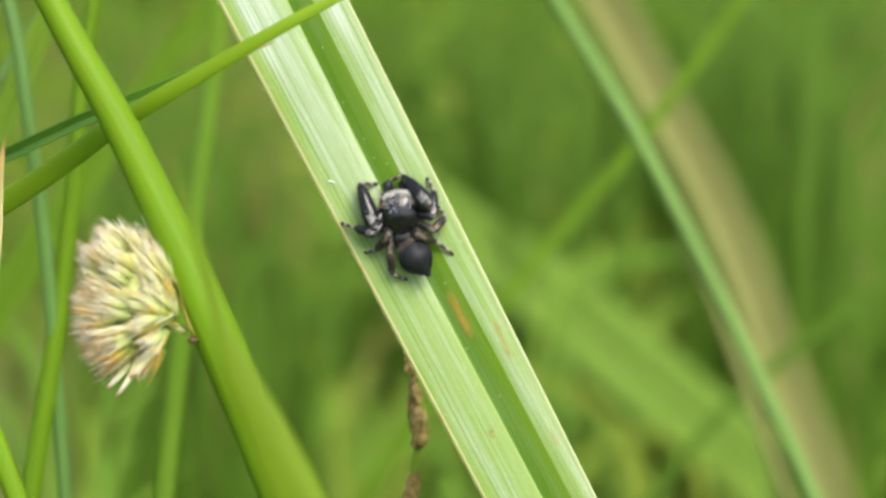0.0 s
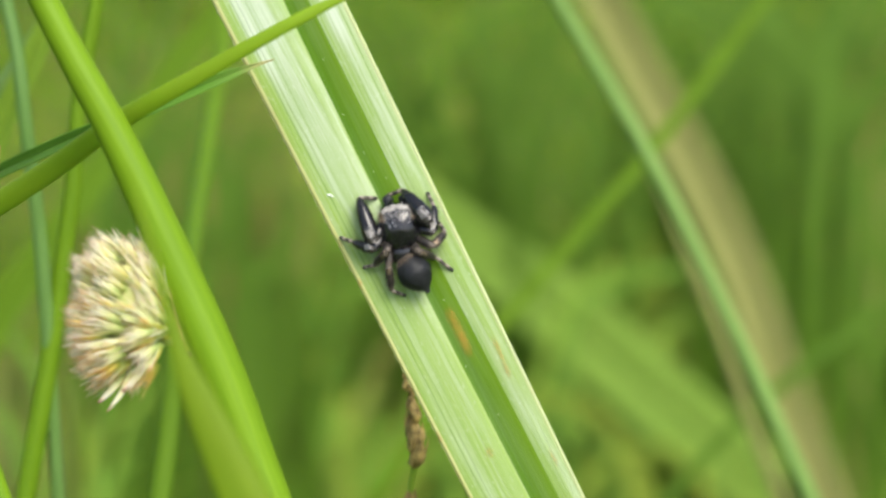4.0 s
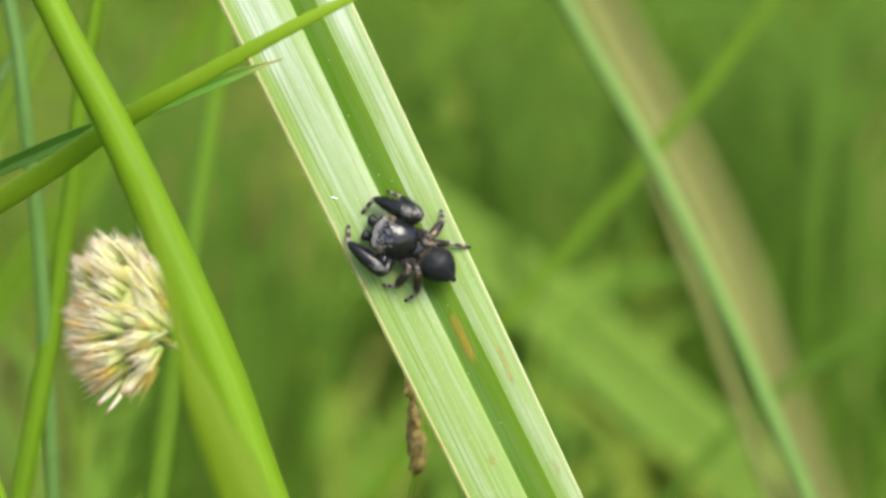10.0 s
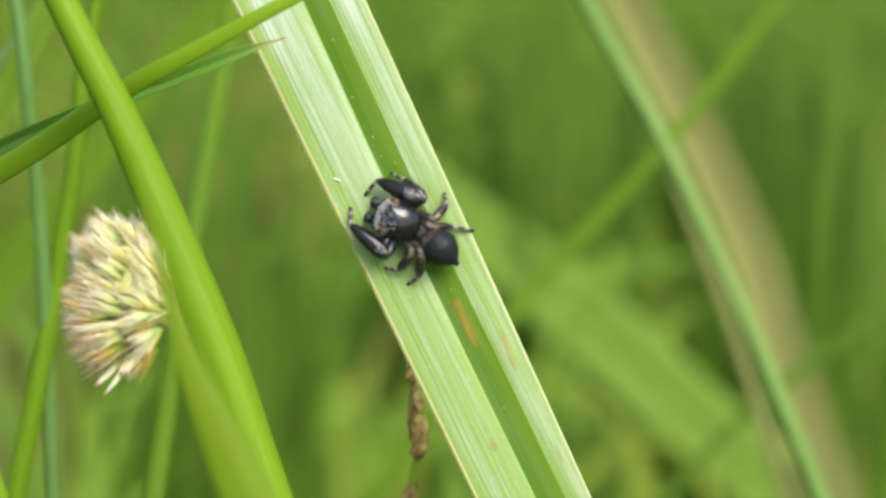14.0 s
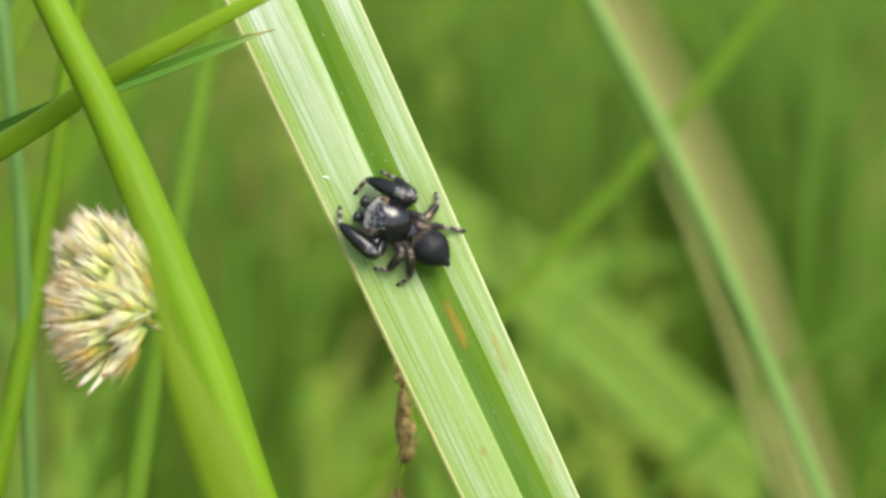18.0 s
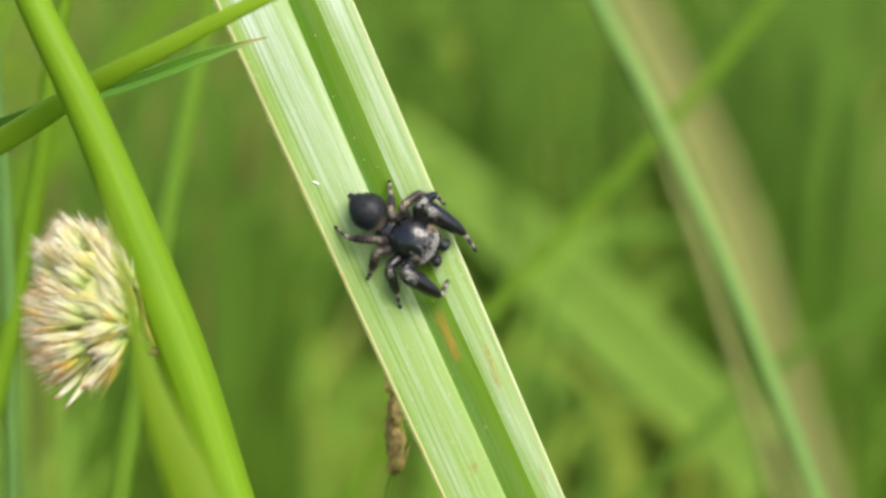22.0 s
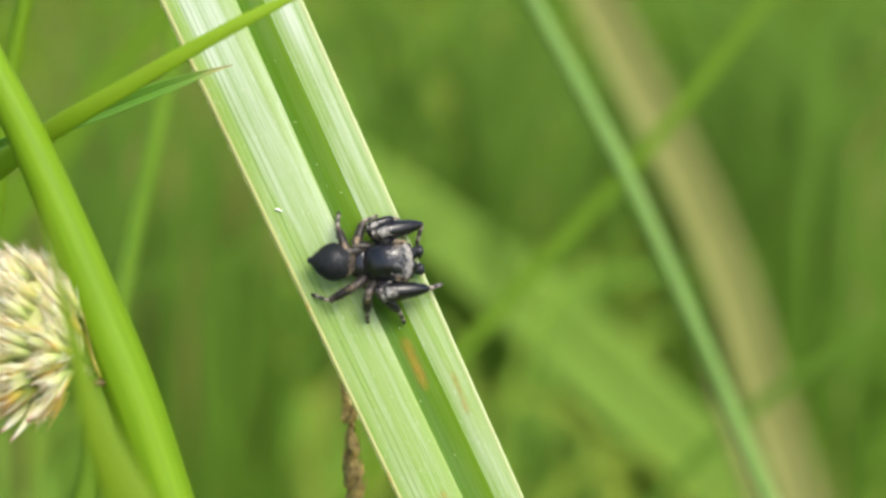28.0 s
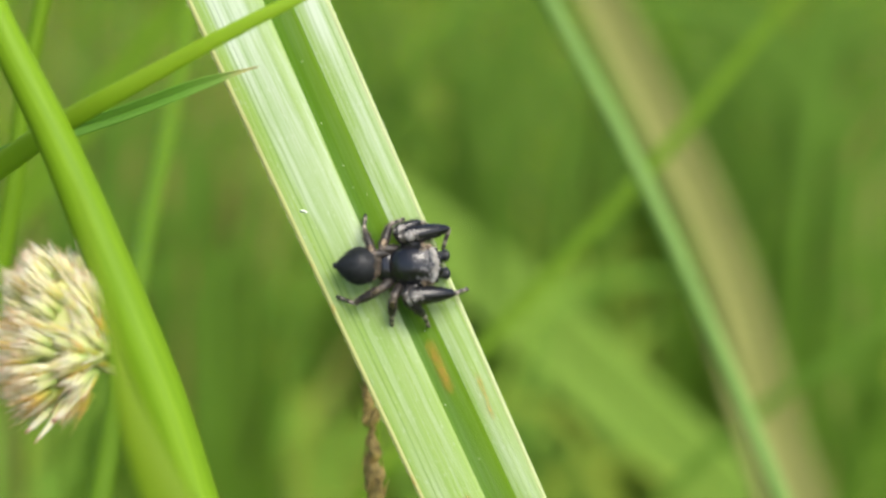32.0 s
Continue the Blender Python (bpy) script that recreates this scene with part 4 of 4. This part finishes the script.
POSE_B = {
    "L1": ((1.49, 2.04, 1.09), (4.09, 1.27, 0.80), (4.50, 0.38, 0.03)),
    "L2": ((1.42, 1.97, 1.60), (2.61, 1.84, 0.76), (3.31, 1.56, 0.09)),
    "L3": ((0.19, 1.32, 1.30), (0.58, 2.59, 0.64), (1.30, 2.75, 0.10)),
    "L4": ((-0.29, 1.19, 1.38), (-0.72, 2.48, 0.67), (-0.25, 3.12, 0.03)),
    "R1": ((1.15, -1.69, 1.30), (3.71, -1.67, 0.73), (4.04, -0.67, 0.11)),
    "R2": ((0.80, -1.83, 1.22), (2.28, -2.35, 0.71), (3.16, -2.38, 0.06)),
    "R3": ((-0.21, -0.89, 1.26), (-0.50, -2.01, 0.76), (-0.14, -2.54, 0.10)),
    "R4": ((-0.11, -0.42, 1.46), (-1.35, -0.95, 0.47), (-2.53, -1.22, 0.03)),
}
POSE_C = {
    "L1": ((1.93, 2.09, 1.37), (4.10, 0.64, 0.56), (4.38, -0.45, 0.03)),
    "L2": ((1.05, 2.09, 1.21), (2.29, 2.67, 0.70), (2.99, 3.11, 0.12)),
    "L3": ((0.30, 1.34, 1.42), (0.80, 2.61, 0.89), (0.95, 2.88, 0.03)),
    "L4": ((-0.35, 1.23, 1.26), (-1.38, 2.21, 0.70), (-2.18, 2.36, 0.07)),
    "R1": ((1.13, -1.75, 1.06), (3.68, -1.38, 0.55), (4.64, -0.76, 0.12)),
    "R2": ((0.63, -1.69, 1.21), (1.95, -2.50, 0.65), (2.85, -2.24, 0.07)),
    "R3": ((-0.14, -0.88, 1.39), (-0.24, -1.91, 0.69), (-0.42, -2.57, 0.07)),
    "R4": ((-0.41, -0.68, 1.08), (-2.01, -0.94, 0.64), (-2.99, -0.29, 0.12)),
}
POSE_D = {
    "L1": ((1.51, 2.00, 1.21), (4.13, 1.48, 0.62), (5.20, 1.07, 0.12)),
    "L2": ((1.10, 1.85, 1.64), (1.54, 2.87, 0.70), (2.23, 2.58, 0.03)),
    "L3": ((0.31, 1.36, 1.41), (0.94, 2.58, 0.88), (1.28, 2.54, 0.03)),
    "L4": ((-0.05, 0.68, 1.75), (-0.49, 1.70, 0.70), (-0.89, 2.36, 0.03)),
    "R1": ((2.06, -1.77, 1.82), (4.45, -2.12, 0.83), (4.19, -1.23, 0.03)),
    "R2": ((1.12, -1.89, 1.44), (2.02, -3.08, 0.74), (2.46, -3.79, 0.03)),
    "R3": ((0.19, -1.50, 1.56), (0.48, -2.45, 0.80), (0.50, -2.96, 0.03)),
    "R4": ((-0.09, -0.89, 1.50), (-1.51, -1.52, 0.91), (-2.43, -1.32, 0.03)),
}
POSE_E = {
    "L1": ((1.01, 1.34, 1.52), (3.60, 1.77, 0.78), (3.72, 0.79, 0.03)),
    "L2": ((0.87, 1.81, 1.54), (2.07, 2.18, 0.79), (2.75, 2.07, 0.05)),
    "L3": ((0.22, 1.31, 1.35), (0.88, 2.52, 0.83), (1.24, 2.26, 0.03)),
    "L4": ((0.04, 0.79, 1.79), (-0.66, 1.62, 0.71), (-1.28, 2.07, 0.03)),
    "R1": ((1.44, -1.74, 1.59), (3.93, -1.98, 0.85), (4.82, -1.80, 0.03)),
    "R2": ((1.10, -2.03, 1.14), (2.60, -2.58, 0.71), (3.53, -2.70, 0.12)),
    "R3": ((-0.05, -1.54, 1.12), (-0.28, -2.69, 0.68), (-0.58, -3.36, 0.12)),
    "R4": ((-0.25, -0.78, 1.37), (-1.75, -1.22, 0.77), (-2.81, -0.94, 0.09)),
}
POSE_F = {
    "L1": ((1.01, 1.55, 1.32), (3.59, 1.93, 0.51), (3.24, 0.83, 0.03)),
    "L2": ((0.72, 1.92, 1.19), (2.08, 2.32, 0.84), (2.62, 2.06, 0.03)),
    "L3": ((-0.04, 0.96, 1.06), (0.46, 2.27, 0.60), (1.20, 2.51, 0.12)),
    "L4": ((-0.51, 0.67, 1.23), (-0.96, 2.04, 0.71), (-0.87, 2.82, 0.05)),
    "R1": ((1.25, -1.63, 1.54), (3.81, -1.55, 1.03), (4.48, -1.38, 0.03)),
    "R2": ((1.12, -1.65, 1.71), (2.11, -2.67, 0.88), (2.35, -3.32, 0.03)),
    "R3": ((0.49, -1.72, 1.59), (0.37, -2.66, 0.78), (0.36, -3.19, 0.03)),
    "R4": ((-0.16, -1.19, 1.27), (-1.61, -1.92, 0.85), (-2.53, -1.54, 0.03)),
}
HIPS = {"L1": (2.15, 0.72, 0.75), "L2": (1.55, 0.85, 0.75), "L3": (1.00, 0.85, 0.75), "L4": (0.55, 0.70, 0.75), "R1": (2.15, -0.72, 0.75), "R2": (1.55, -0.85, 0.75), "R3": (1.00, -0.85, 0.75), "R4": (0.55, -0.70, 0.75)}
LENGTHS = {"L1": (1.51, 2.73, 1.25), "L2": (1.42, 1.46, 1.01), "L3": (1.09, 1.48, 0.92), "L4": (1.17, 1.53, 1.02), "R1": (1.50, 2.61, 1.22), "R2": (1.32, 1.65, 1.10), "R3": (1.31, 1.25, 0.92), "R4": (1.01, 1.67, 1.29)}


def shaped(bm, centre, size, form, seg=28, rings=18):
    """A rounded body; form(d) scales the unit directions."""
    made = bmesh.ops.create_uvsphere(bm, u_segments=seg, v_segments=rings, radius=1)
    for v in made["verts"]:
        d = form(v.co.copy())
        v.co = Vector((centre[0] + d.x * size[0], centre[1] + d.y * size[1], centre[2] + d.z * size[2])) * MM
    return made["verts"]


def hairs(bm, places, rng, length, thick, ahead=Vector((0, 0, 0)), loose=0.5):
    for p, nrm in places:
        d = (nrm + ahead + Vector((rng.uniform(-1, 1), rng.uniform(-1, 1), rng.uniform(-1, 1))) * loose).normalized()
        a = d.orthogonal().normalized() * thick * MM
        b = d.cross(a).normalized() * thick * MM
        tip = p + d * length * rng.uniform(0.6, 1.2) * MM
        v = [bm.verts.new(q) for q in (p + a, p - a * 0.5 + b * 0.87, p - a * 0.5 - b * 0.87, tip)]
        for tri in ((0, 1, 3), (1, 2, 3), (2, 0, 3)):
            bm.faces.new([v[k] for k in tri])


def limb(length, rows, count=10, arch=0.0):
    """A limb piece along +x: rows are (share, radius) in millimetres."""
    bm = bmesh.new()
    sh = bm.loops.layers.uv.new("share")
    rings = []
    for s, r in rows:
        z = arch * math.sin(math.pi * s)
        rings.append([bm.verts.new((s * length * MM, math.cos(2 * math.pi * k / count) * r * MM, (math.sin(2 * math.pi * k / count) * r + z) * MM)) for k in range(count)])
    for i in range(len(rings) - 1):
        for k in range(count):
            f = bm.faces.new((rings[i][k], rings[i][(k + 1) % count], rings[i + 1][(k + 1) % count], rings[i + 1][k]))
            for lo, val in zip(f.loops, (rows[i][0], rows[i][0], rows[i + 1][0], rows[i + 1][0])):
                lo[sh].uv = (min(max(val, 0), 1), 0.5)
    for ring, s in ((rings[0], 0), (rings[-1], 1)):
        f = bm.faces.new(ring)
        for lo in f.loops:
            lo[sh].uv = (s, 0.5)
    return bm


def fuzz_limb(bm, length, rows, rng, n, hair=0.14):
    sh = bm.loops.layers.uv.verify()
    places = []
    for _ in range(n):
        s, a = rng.uniform(0.05, 0.98), rng.uniform(0, 2 * math.pi)
        r = spread(s, rows) * MM
        places.append((Vector((s * length * MM, math.cos(a) * r, math.sin(a) * r)), Vector((0.5, math.cos(a), math.sin(a)))))
    hairs(bm, places, rng, hair, 0.012, loose=0.35)
    return bm


def along(a, b):
    """The pose of a limb piece that runs from a to b (millimetres, in the spider's space)."""
    a, b = Vector(a), Vector(b)
    x = (b - a).normalized()
    y = Vector((0, 0, 1)).cross(x)
    y = y.normalized() if y.length > 0.02 else Vector((0, 1, 0))
    z = x.cross(y)
    m = Matrix((x, y, z)).transposed().to_4x4()
    m.translation = a * MM
    return m


SPIDER = {}


def faces_of(ob):
    v = ob.data.vertices
    out = []
    for p in ob.data.polygons:
        q = [v[i].co.copy() for i in p.vertices]
        q = q if len(q) == 4 else q[:3] + [q[2].copy()]
        out.append((*q, p.center.copy(), p.area, p.normal.copy()))
    return out


def spider():
    t = thing("jumping_spider", "small black hairy jumping spider with whitish brow on leaf", "spider")
    rng = random.Random(2)
    SPIDER["body"] = t

    def head_form(d):
        flat = max(abs(d.x), abs(d.y), 1e-6)
        k = 1 + 0.42 * (math.hypot(d.x, d.y) / flat - 1) * (1.0 if d.x > 0 else 0.45)
        sx, sy, sz = d.x * k, d.y * k, d.z
        if d.x < 0:
            sy *= 1 - 0.16 * (-d.x) ** 2
            sz *= 1 - 0.38 * (-d.x) ** 1.5 if d.z > 0 else 1
        else:
            sz *= 1 + 0.04 * d.x
        if d.z > 0:
            sz = min(sz, 0.9 + 0.1 * sz)
        return Vector((sx, sy, sz))

    bm = bmesh.new()
    shaped(bm, (1.62, 0, 0.98), (1.42, 1.17, 0.86), head_form, 36, 24)
    carapace = part("carapace", bm, M["black"], t)
    surf = faces_of(carapace)

    def pick(n, ok):
        good = [f for f in surf if ok(f[4] / MM)]
        weights = [f[5] for f in good]
        out = []
        for a, b, c, d, mid, area, nrm in rng.choices(good, weights, k=n):
            x, y = rng.random(), rng.random()
            out.append(((a * (1 - x) + b * x) * (1 - y) + (d * (1 - x) + c * x) * y, nrm))
        return out

    bm = bmesh.new()
    hairs(bm, pick(650, lambda p: p.z > 1.3 and 2.5 + 0.2 * (1 - abs(p.y)) < p.x < 3.2 and abs(p.y) < 0.98), rng, 0.18, 0.014, Vector((0.9, 0, 0)), 0.5)
    part("brow_band", bm, M["white_hair"], t, "band of whitish hairs over the eyes")
    bm = bmesh.new()
    hairs(bm, pick(1400, lambda p: p.z > 1.3 and 1.6 + 1.1 * rng.random() < p.x < 2.8 and abs(p.y) < 0.8), rng, 0.10, 0.008, Vector((0.9, 0, -0.5)), 0.3)
    part("head_down", bm, M["grey_hair"], t, "grey down between the eyes")
    for side in (1, -1):
        bm = bmesh.new()
        hairs(bm, pick(160, lambda p: p.z > 0.9 and 2.0 < p.x < 2.7 and 0.75 < p.y * side), rng, 0.16, 0.014, Vector((-0.2, 0, 0.2)), 0.5)
        part("cheek_patch", bm, M["tan_hair"], t, "tan hair patch beside the eyes")
    bm = bmesh.new()
    hairs(bm, pick(800, lambda p: p.z > 0.6), rng, 0.13, 0.009, Vector((0.4, 0, 0)), 0.6)
    part("bristle_coat", bm, M["velvet"], t)
    for y, r, x, z in ((0.31, 0.27, 2.96, 1.10), (0.79, 0.16, 2.80, 1.20), (0.98, 0.14, 1.95, 1.43), (1.0, 0.07, 2.4, 1.38)):
        for side in (1, -1):
            bm = bmesh.new()
            ball(bm, Vector((x, y * side, z)) * MM, (r * MM,) * 3, 14, 10)
            part("eye", bm, M["eye"], t, "glossy black eye")
    for side in (1, -1):
        bm = limb(0.95, [(0, 0.22), (0.3, 0.28), (0.7, 0.24), (1, 0.1)])
        fuzz_limb(bm, 0.95, [(0, 0.22), (1, 0.15)], rng, 50, 0.12)
        c = part("fang_base", bm, M["black"], t)
        c.matrix_basis = along((2.8, 0.27 * side, 0.8), (3.05, 0.28 * side, 0.15))
        rows = [(0, 0.13), (0.25, 0.19), (0.55, 0.2), (0.7, 0.3), (0.88, 0.33), (1, 0.17)]
        bm = limb(1.0, rows)
        fuzz_limb(bm, 1.0, rows, rng, 90, 0.14)
        p = part("palp", bm, M["velvet"], t, "short swollen black feeler")
        p.matrix_basis = along((2.6, 0.55 * side, 0.7), (3.4, 0.48 * side, 0.5))
    bm = bmesh.new()
    ball(bm, Vector((0.3, 0, 0.74)) * MM, (0.85 * MM, 0.92 * MM, 0.48 * MM), 20, 12)
    ball(bm, Vector((1.3, 0, 0.42)) * MM, (1.05 * MM, 0.72 * MM, 0.3 * MM), 16, 10)
    part("waist", bm, M["black"], t)

    def tail_form(d):
        k = max(0, -d.x)
        s = 1 - 0.56 * k ** 1.8
        b = 1 - 0.10 * max(0, d.x) ** 2
        return Vector((d.x, d.y * s * b, d.z * s * b))

    bm = bmesh.new()
    shaped(bm, (-1.24, 0, 0.0), (1.22, 0.96, 0.84), tail_form, 36, 24)
    abdomen = part("abdomen", bm, M["velvet"], t)
    surf = faces_of(abdomen)
    bm = bmesh.new()
    hairs(bm, pick(2600, lambda p: p.z > -0.4), rng, 0.16, 0.011, Vector((-1.0, 0, 0)), 0.5)
    part("bristle_coat", bm, M["velvet"], abdomen)
    bm = bmesh.new()
    hairs(bm, pick(260, lambda p: p.z > 0.1 and -0.46 < p.x < -0.12 and abs(p.y) < 0.75), rng, 0.14, 0.011, Vector((-0.6, 0, 0.2)), 0.4)
    part("shoulder_band", bm, M["tan_hair"], abdomen, "faint pale band at the front of the abdomen")
    for y in (0.06, -0.06):
        bm = limb(0.3, [(0, 0.13), (0.6, 0.11), (1, 0.06)], 8)
        s = part("spinneret", bm, M["velvet"], abdomen)
        s.matrix_basis = along((-2.34, y, -0.08), (-2.6, y, -0.06))
    SPIDER["abdomen"] = abdomen

    front = [(-0.05, 0.14), (0.05, 0.28), (0.35, 0.36), (0.75, 0.35), (0.97, 0.27), (1.06, 0.12)]
    shin = [(-0.07, 0.14), (0.03, 0.29), (0.2, 0.33), (0.45, 0.33), (0.75, 0.29), (0.93, 0.21), (1.02, 0.1)]
    club = [(-0.06, 0.2), (0.03, 0.42), (0.18, 0.50), (0.42, 0.48), (0.72, 0.38), (0.92, 0.23), (1.02, 0.1)]
    tip = [(-0.06, 0.07), (0.05, 0.13), (0.4, 0.12), (0.6, 0.11), (0.85, 0.11), (1.0, 0.10), (1.05, 0.05)]
    for key, hip in HIPS.items():
        first, pair = key[1] == "1", int(key[1])
        k = {1: 1.02, 2: 0.86, 3: 0.72, 4: 0.70}[pair]
        mat = M["leg_black"] if pair <= 2 else M["leg_brown"]
        bm = bmesh.new()
        inner = Vector((hip[0] * 0.9 + 0.1, hip[1] * 0.55, 0.55))
        ball(bm, (inner + Vector(hip)) * 0.5 * MM, (0.26 * MM, 0.36 * MM, 0.24 * MM), 12, 8)
        leg = part("leg", bm, M["black"], t, "stout black front leg" if first else "")
        lengths = LENGTHS[key]
        for i, (name, rows, m) in enumerate((("femur", front, mat), ("shin", shin, mat), ("foot", tip, M["foot"]))):
            if first and i == 1:
                rows = club
            rr = [(s, r * (k if i < 2 else 0.65 + 0.35 * k)) for s, r in rows]
            bm = limb(lengths[i], rr, 10, 0.05 if i == 1 else 0)
            fuzz_limb(bm, lengths[i], rr, rng, (150, 190, 70)[i], (0.13, 0.15, 0.08)[i])
            SPIDER[key, i] = part(name, bm, m, leg)
        # pale hair patch over the knee
        bm = bmesh.new()
        places = []
        for _ in range(120 if pair <= 2 else 90):
            s, a = rng.triangular(0.0, 0.3, 0.12), rng.triangular(0.9, 2.3, 1.6)
            r = spread(s, club if first else shin) * k * MM
            places.append((Vector((s * lengths[1] * MM, math.cos(a) * r, math.sin(a) * r + 0.02 * MM)), Vector((0.8, math.cos(a), math.sin(a)))))
        hairs(bm, places, rng, 0.16, 0.013, Vector((1.6, 0, -0.2)), 0.15)
        # it belongs to the shin's own mesh space
        knee = part("knee_hair", bm, M["white_hair"] if pair <= 2 else M["tan_hair"], leg, "pale hair patch on the knee")
        SPIDER[key, 3] = knee
    return t


# seconds, right and up on the leaf (mm), heading and bend of the abdomen (degrees)
BODY = [
    (0, -2.50, 0.54, 96.1, 28.6),
    (4.7, -2.50, 0.54, 96.1, 28.6),
    (6.2, -1.62, 1.12, 157.1, -20.9),
    (18.75, -1.62, 1.12, 157.1, -20.9),
    (19, -1.74, 1.34, 175.3, -26.7),
    (19.6, -1.93, 1.22, 181.1, -20.4),
    (20, -1.93, 1.22, 189.5, -20.0),
    (20.3, -2.03, 1.05, 190.0, -13.8),
    (20.4, -2.56, 1.25, 216.6, -5.0),
    (20.5, -3.18, 1.54, 262.0, -18.0),
    (20.6, -3.28, 1.75, 288.0, -20.0),
    (20.7, -3.31, 1.60, 317.2, -25.0),
    (20.85, -3.31, 1.80, 324.0, -20.0),
    (21.2, -3.20, 2.00, 324.0, -16.0),
    (21.6, -2.95, 1.90, 331.0, -16.0),
    (22.5, -2.75, 1.90, 337.0, -13.4),
    (23, -2.70, 1.90, 341.0, -13.0),
    (24, -2.50, 1.90, 346.0, -11.0),
    (24.5, -2.50, 1.90, 346.0, -11.0),
    (25, -1.82, 1.93, 345.5, -11.5),
    (25.5, -1.82, 1.93, 345.5, -11.0),
    (27.5, -1.70, 1.38, 364.0, -8.0),
    (32, -1.69, 1.34, 363.0, -3.0),
]
# which stance the legs have, and when
STANCES = [(0, "A"), (4.7, "A"), (6.2, "B"), (18.75, "B"), (19.05, "C"), (20.3, "C"), (20.75, "D"), (21.3, "D"), (24.0, "E"), (25.6, "E"), (27.3, "F"), (32, "F")]


def motions():
    stances = {"A": POSE_A, "B": POSE_B, "C": POSE_C, "D": POSE_D, "E": POSE_E, "F": POSE_F}
    rows = []
    for s, u, v, heading, bend in BODY:
        c, k = math.cos(radians(heading)), math.sin(radians(heading))
        x, y = RIGHT * c + UP * k, UP * c - RIGHT * k
        m = Matrix((x, y, FACE)).transposed().to_4x4()
        m.translation = at(u, v, 0.04)
        rows.append((s, m))
    walk(SPIDER["body"], rows)
    # the leaf is nudged aside once; stems drift in the air
    walk(SWAYING["leaf"], [(0, pose(0, 0, 0)), (24.5, pose(0, 0, 0)), (25, pose(0.72 * MM, 0, 0.05 * MM)), (32, pose(0.72 * MM, 0, 0.05 * MM))])
    for name, rows in (("stalk", ((0, 0), (9, 0.3), (13, 0.4), (19, 1.9), (23, 0.4), (25, -2.5), (28, 0), (32, 0.6))),
                       ("slant", ((0, 0), (9, 0), (13, 0.6), (19, 1.2), (23, 1.6), (28, 1.0), (32, 2.0))),
                       ("front", ((0, 1.5), (1.2, 1.2), (2, 1.0), (3, 0.4), (4, -0.2), (7, 0.2), (9, 0.3), (10, 0), (12, -0.1), (14, -0.1), (17, 0.1), (20, -0.1), (23, 0), (25, 0.1), (28, 0.3), (32, 0.4))),
                       ("dry", ((0, 0), (9, -1.2), (19, 0.6), (23, -1), (25, -3.6), (28, 0), (32, 1))),
                       ("dry_thin", ((0, 0), (9, -1), (19, 0.6), (23, -1), (25, -3), (28, 0), (32, 1)))):
        walk(SWAYING[name], [(t, pose(d * MM, 0, 0)) for t, d in rows])
    # seconds, aside and up, degrees of turn
    for name, rows in (("cross", ((0, 0, -0.24), (1, 0, 0.08), (4, 0, 0.28), (8, 0, -0.48), (9, 0, -0.62), (10, 0, 0.24), (14, 0, 0.7), (17, 0, 0.76), (19, 0, 1.38), (20, 0, 0.26), (23, 0, 0.92), (24, 0, 0.4), (25, 0, -0.44, 6), (28, 0, 0, 2), (29, 0, 0.1, 2), (32, 0, 0.5, 1))),
                       ("tip", ((0, -1.41, 0.53), (1, -1.21, 0.74), (4, -1.39, 0.21), (7, -1.18, 0.18), (8, -1.22, 0.21), (9, -1.15, 0.18), (10, -1.22, 0.22), (12, -1.17, 0.25), (14, -1.17, 0.27), (17, -1.15, 0.25), (19, -1.35, 0.59), (20, -1.08, -0.21), (21, -1.16, 0.04), (22, -1.09, 0.08), (23, -1.1, 0.04), (24, -1.4, 0.44), (25, 0.0, -1.35), (28, 0.0, 0.0), (29, 0.0, 0.0), (32, -0.1, -0.07)))):
        hub = at(-4.6, 15, 10)
        walk(SWAYING[name], [(r[0], Matrix.Translation(hub + (RIGHT * r[1] + UP * r[2]) * MM) @ Matrix.Rotation(radians(sum(r[3:])), 4, FACE) @ Matrix.Translation(-hub)) for r in rows])
    walk(SPIDER["abdomen"], [(r[0], pose(-0.04 * MM, 0, 0.98 * MM, 0, 4, r[4])) for r in BODY])
    for key, hip in HIPS.items():
        tracks = [[], [], [], []]
        for s, name in STANCES:
            chain = (hip,) + stances[name][key]
            for i in range(3):
                tracks[i].append((s, along(chain[i], chain[i + 1])))
            tracks[3].append((s, along(chain[1], chain[2])))
        for i in range(4):
            walk(SPIDER[key, i], tracks[i])


ground()
meadow()
SWAYING["leaf"] = leaf()
rush()
seed_spike()
small_plants()
tufts()
spider()

# the lens keeps its focus on the spider
cam.data.dof.use_dof = True
cam.data.dof.focus_object = SPIDER["body"]
cam.data.dof.aperture_fstop = cam.data.lens / 3.0

motions()
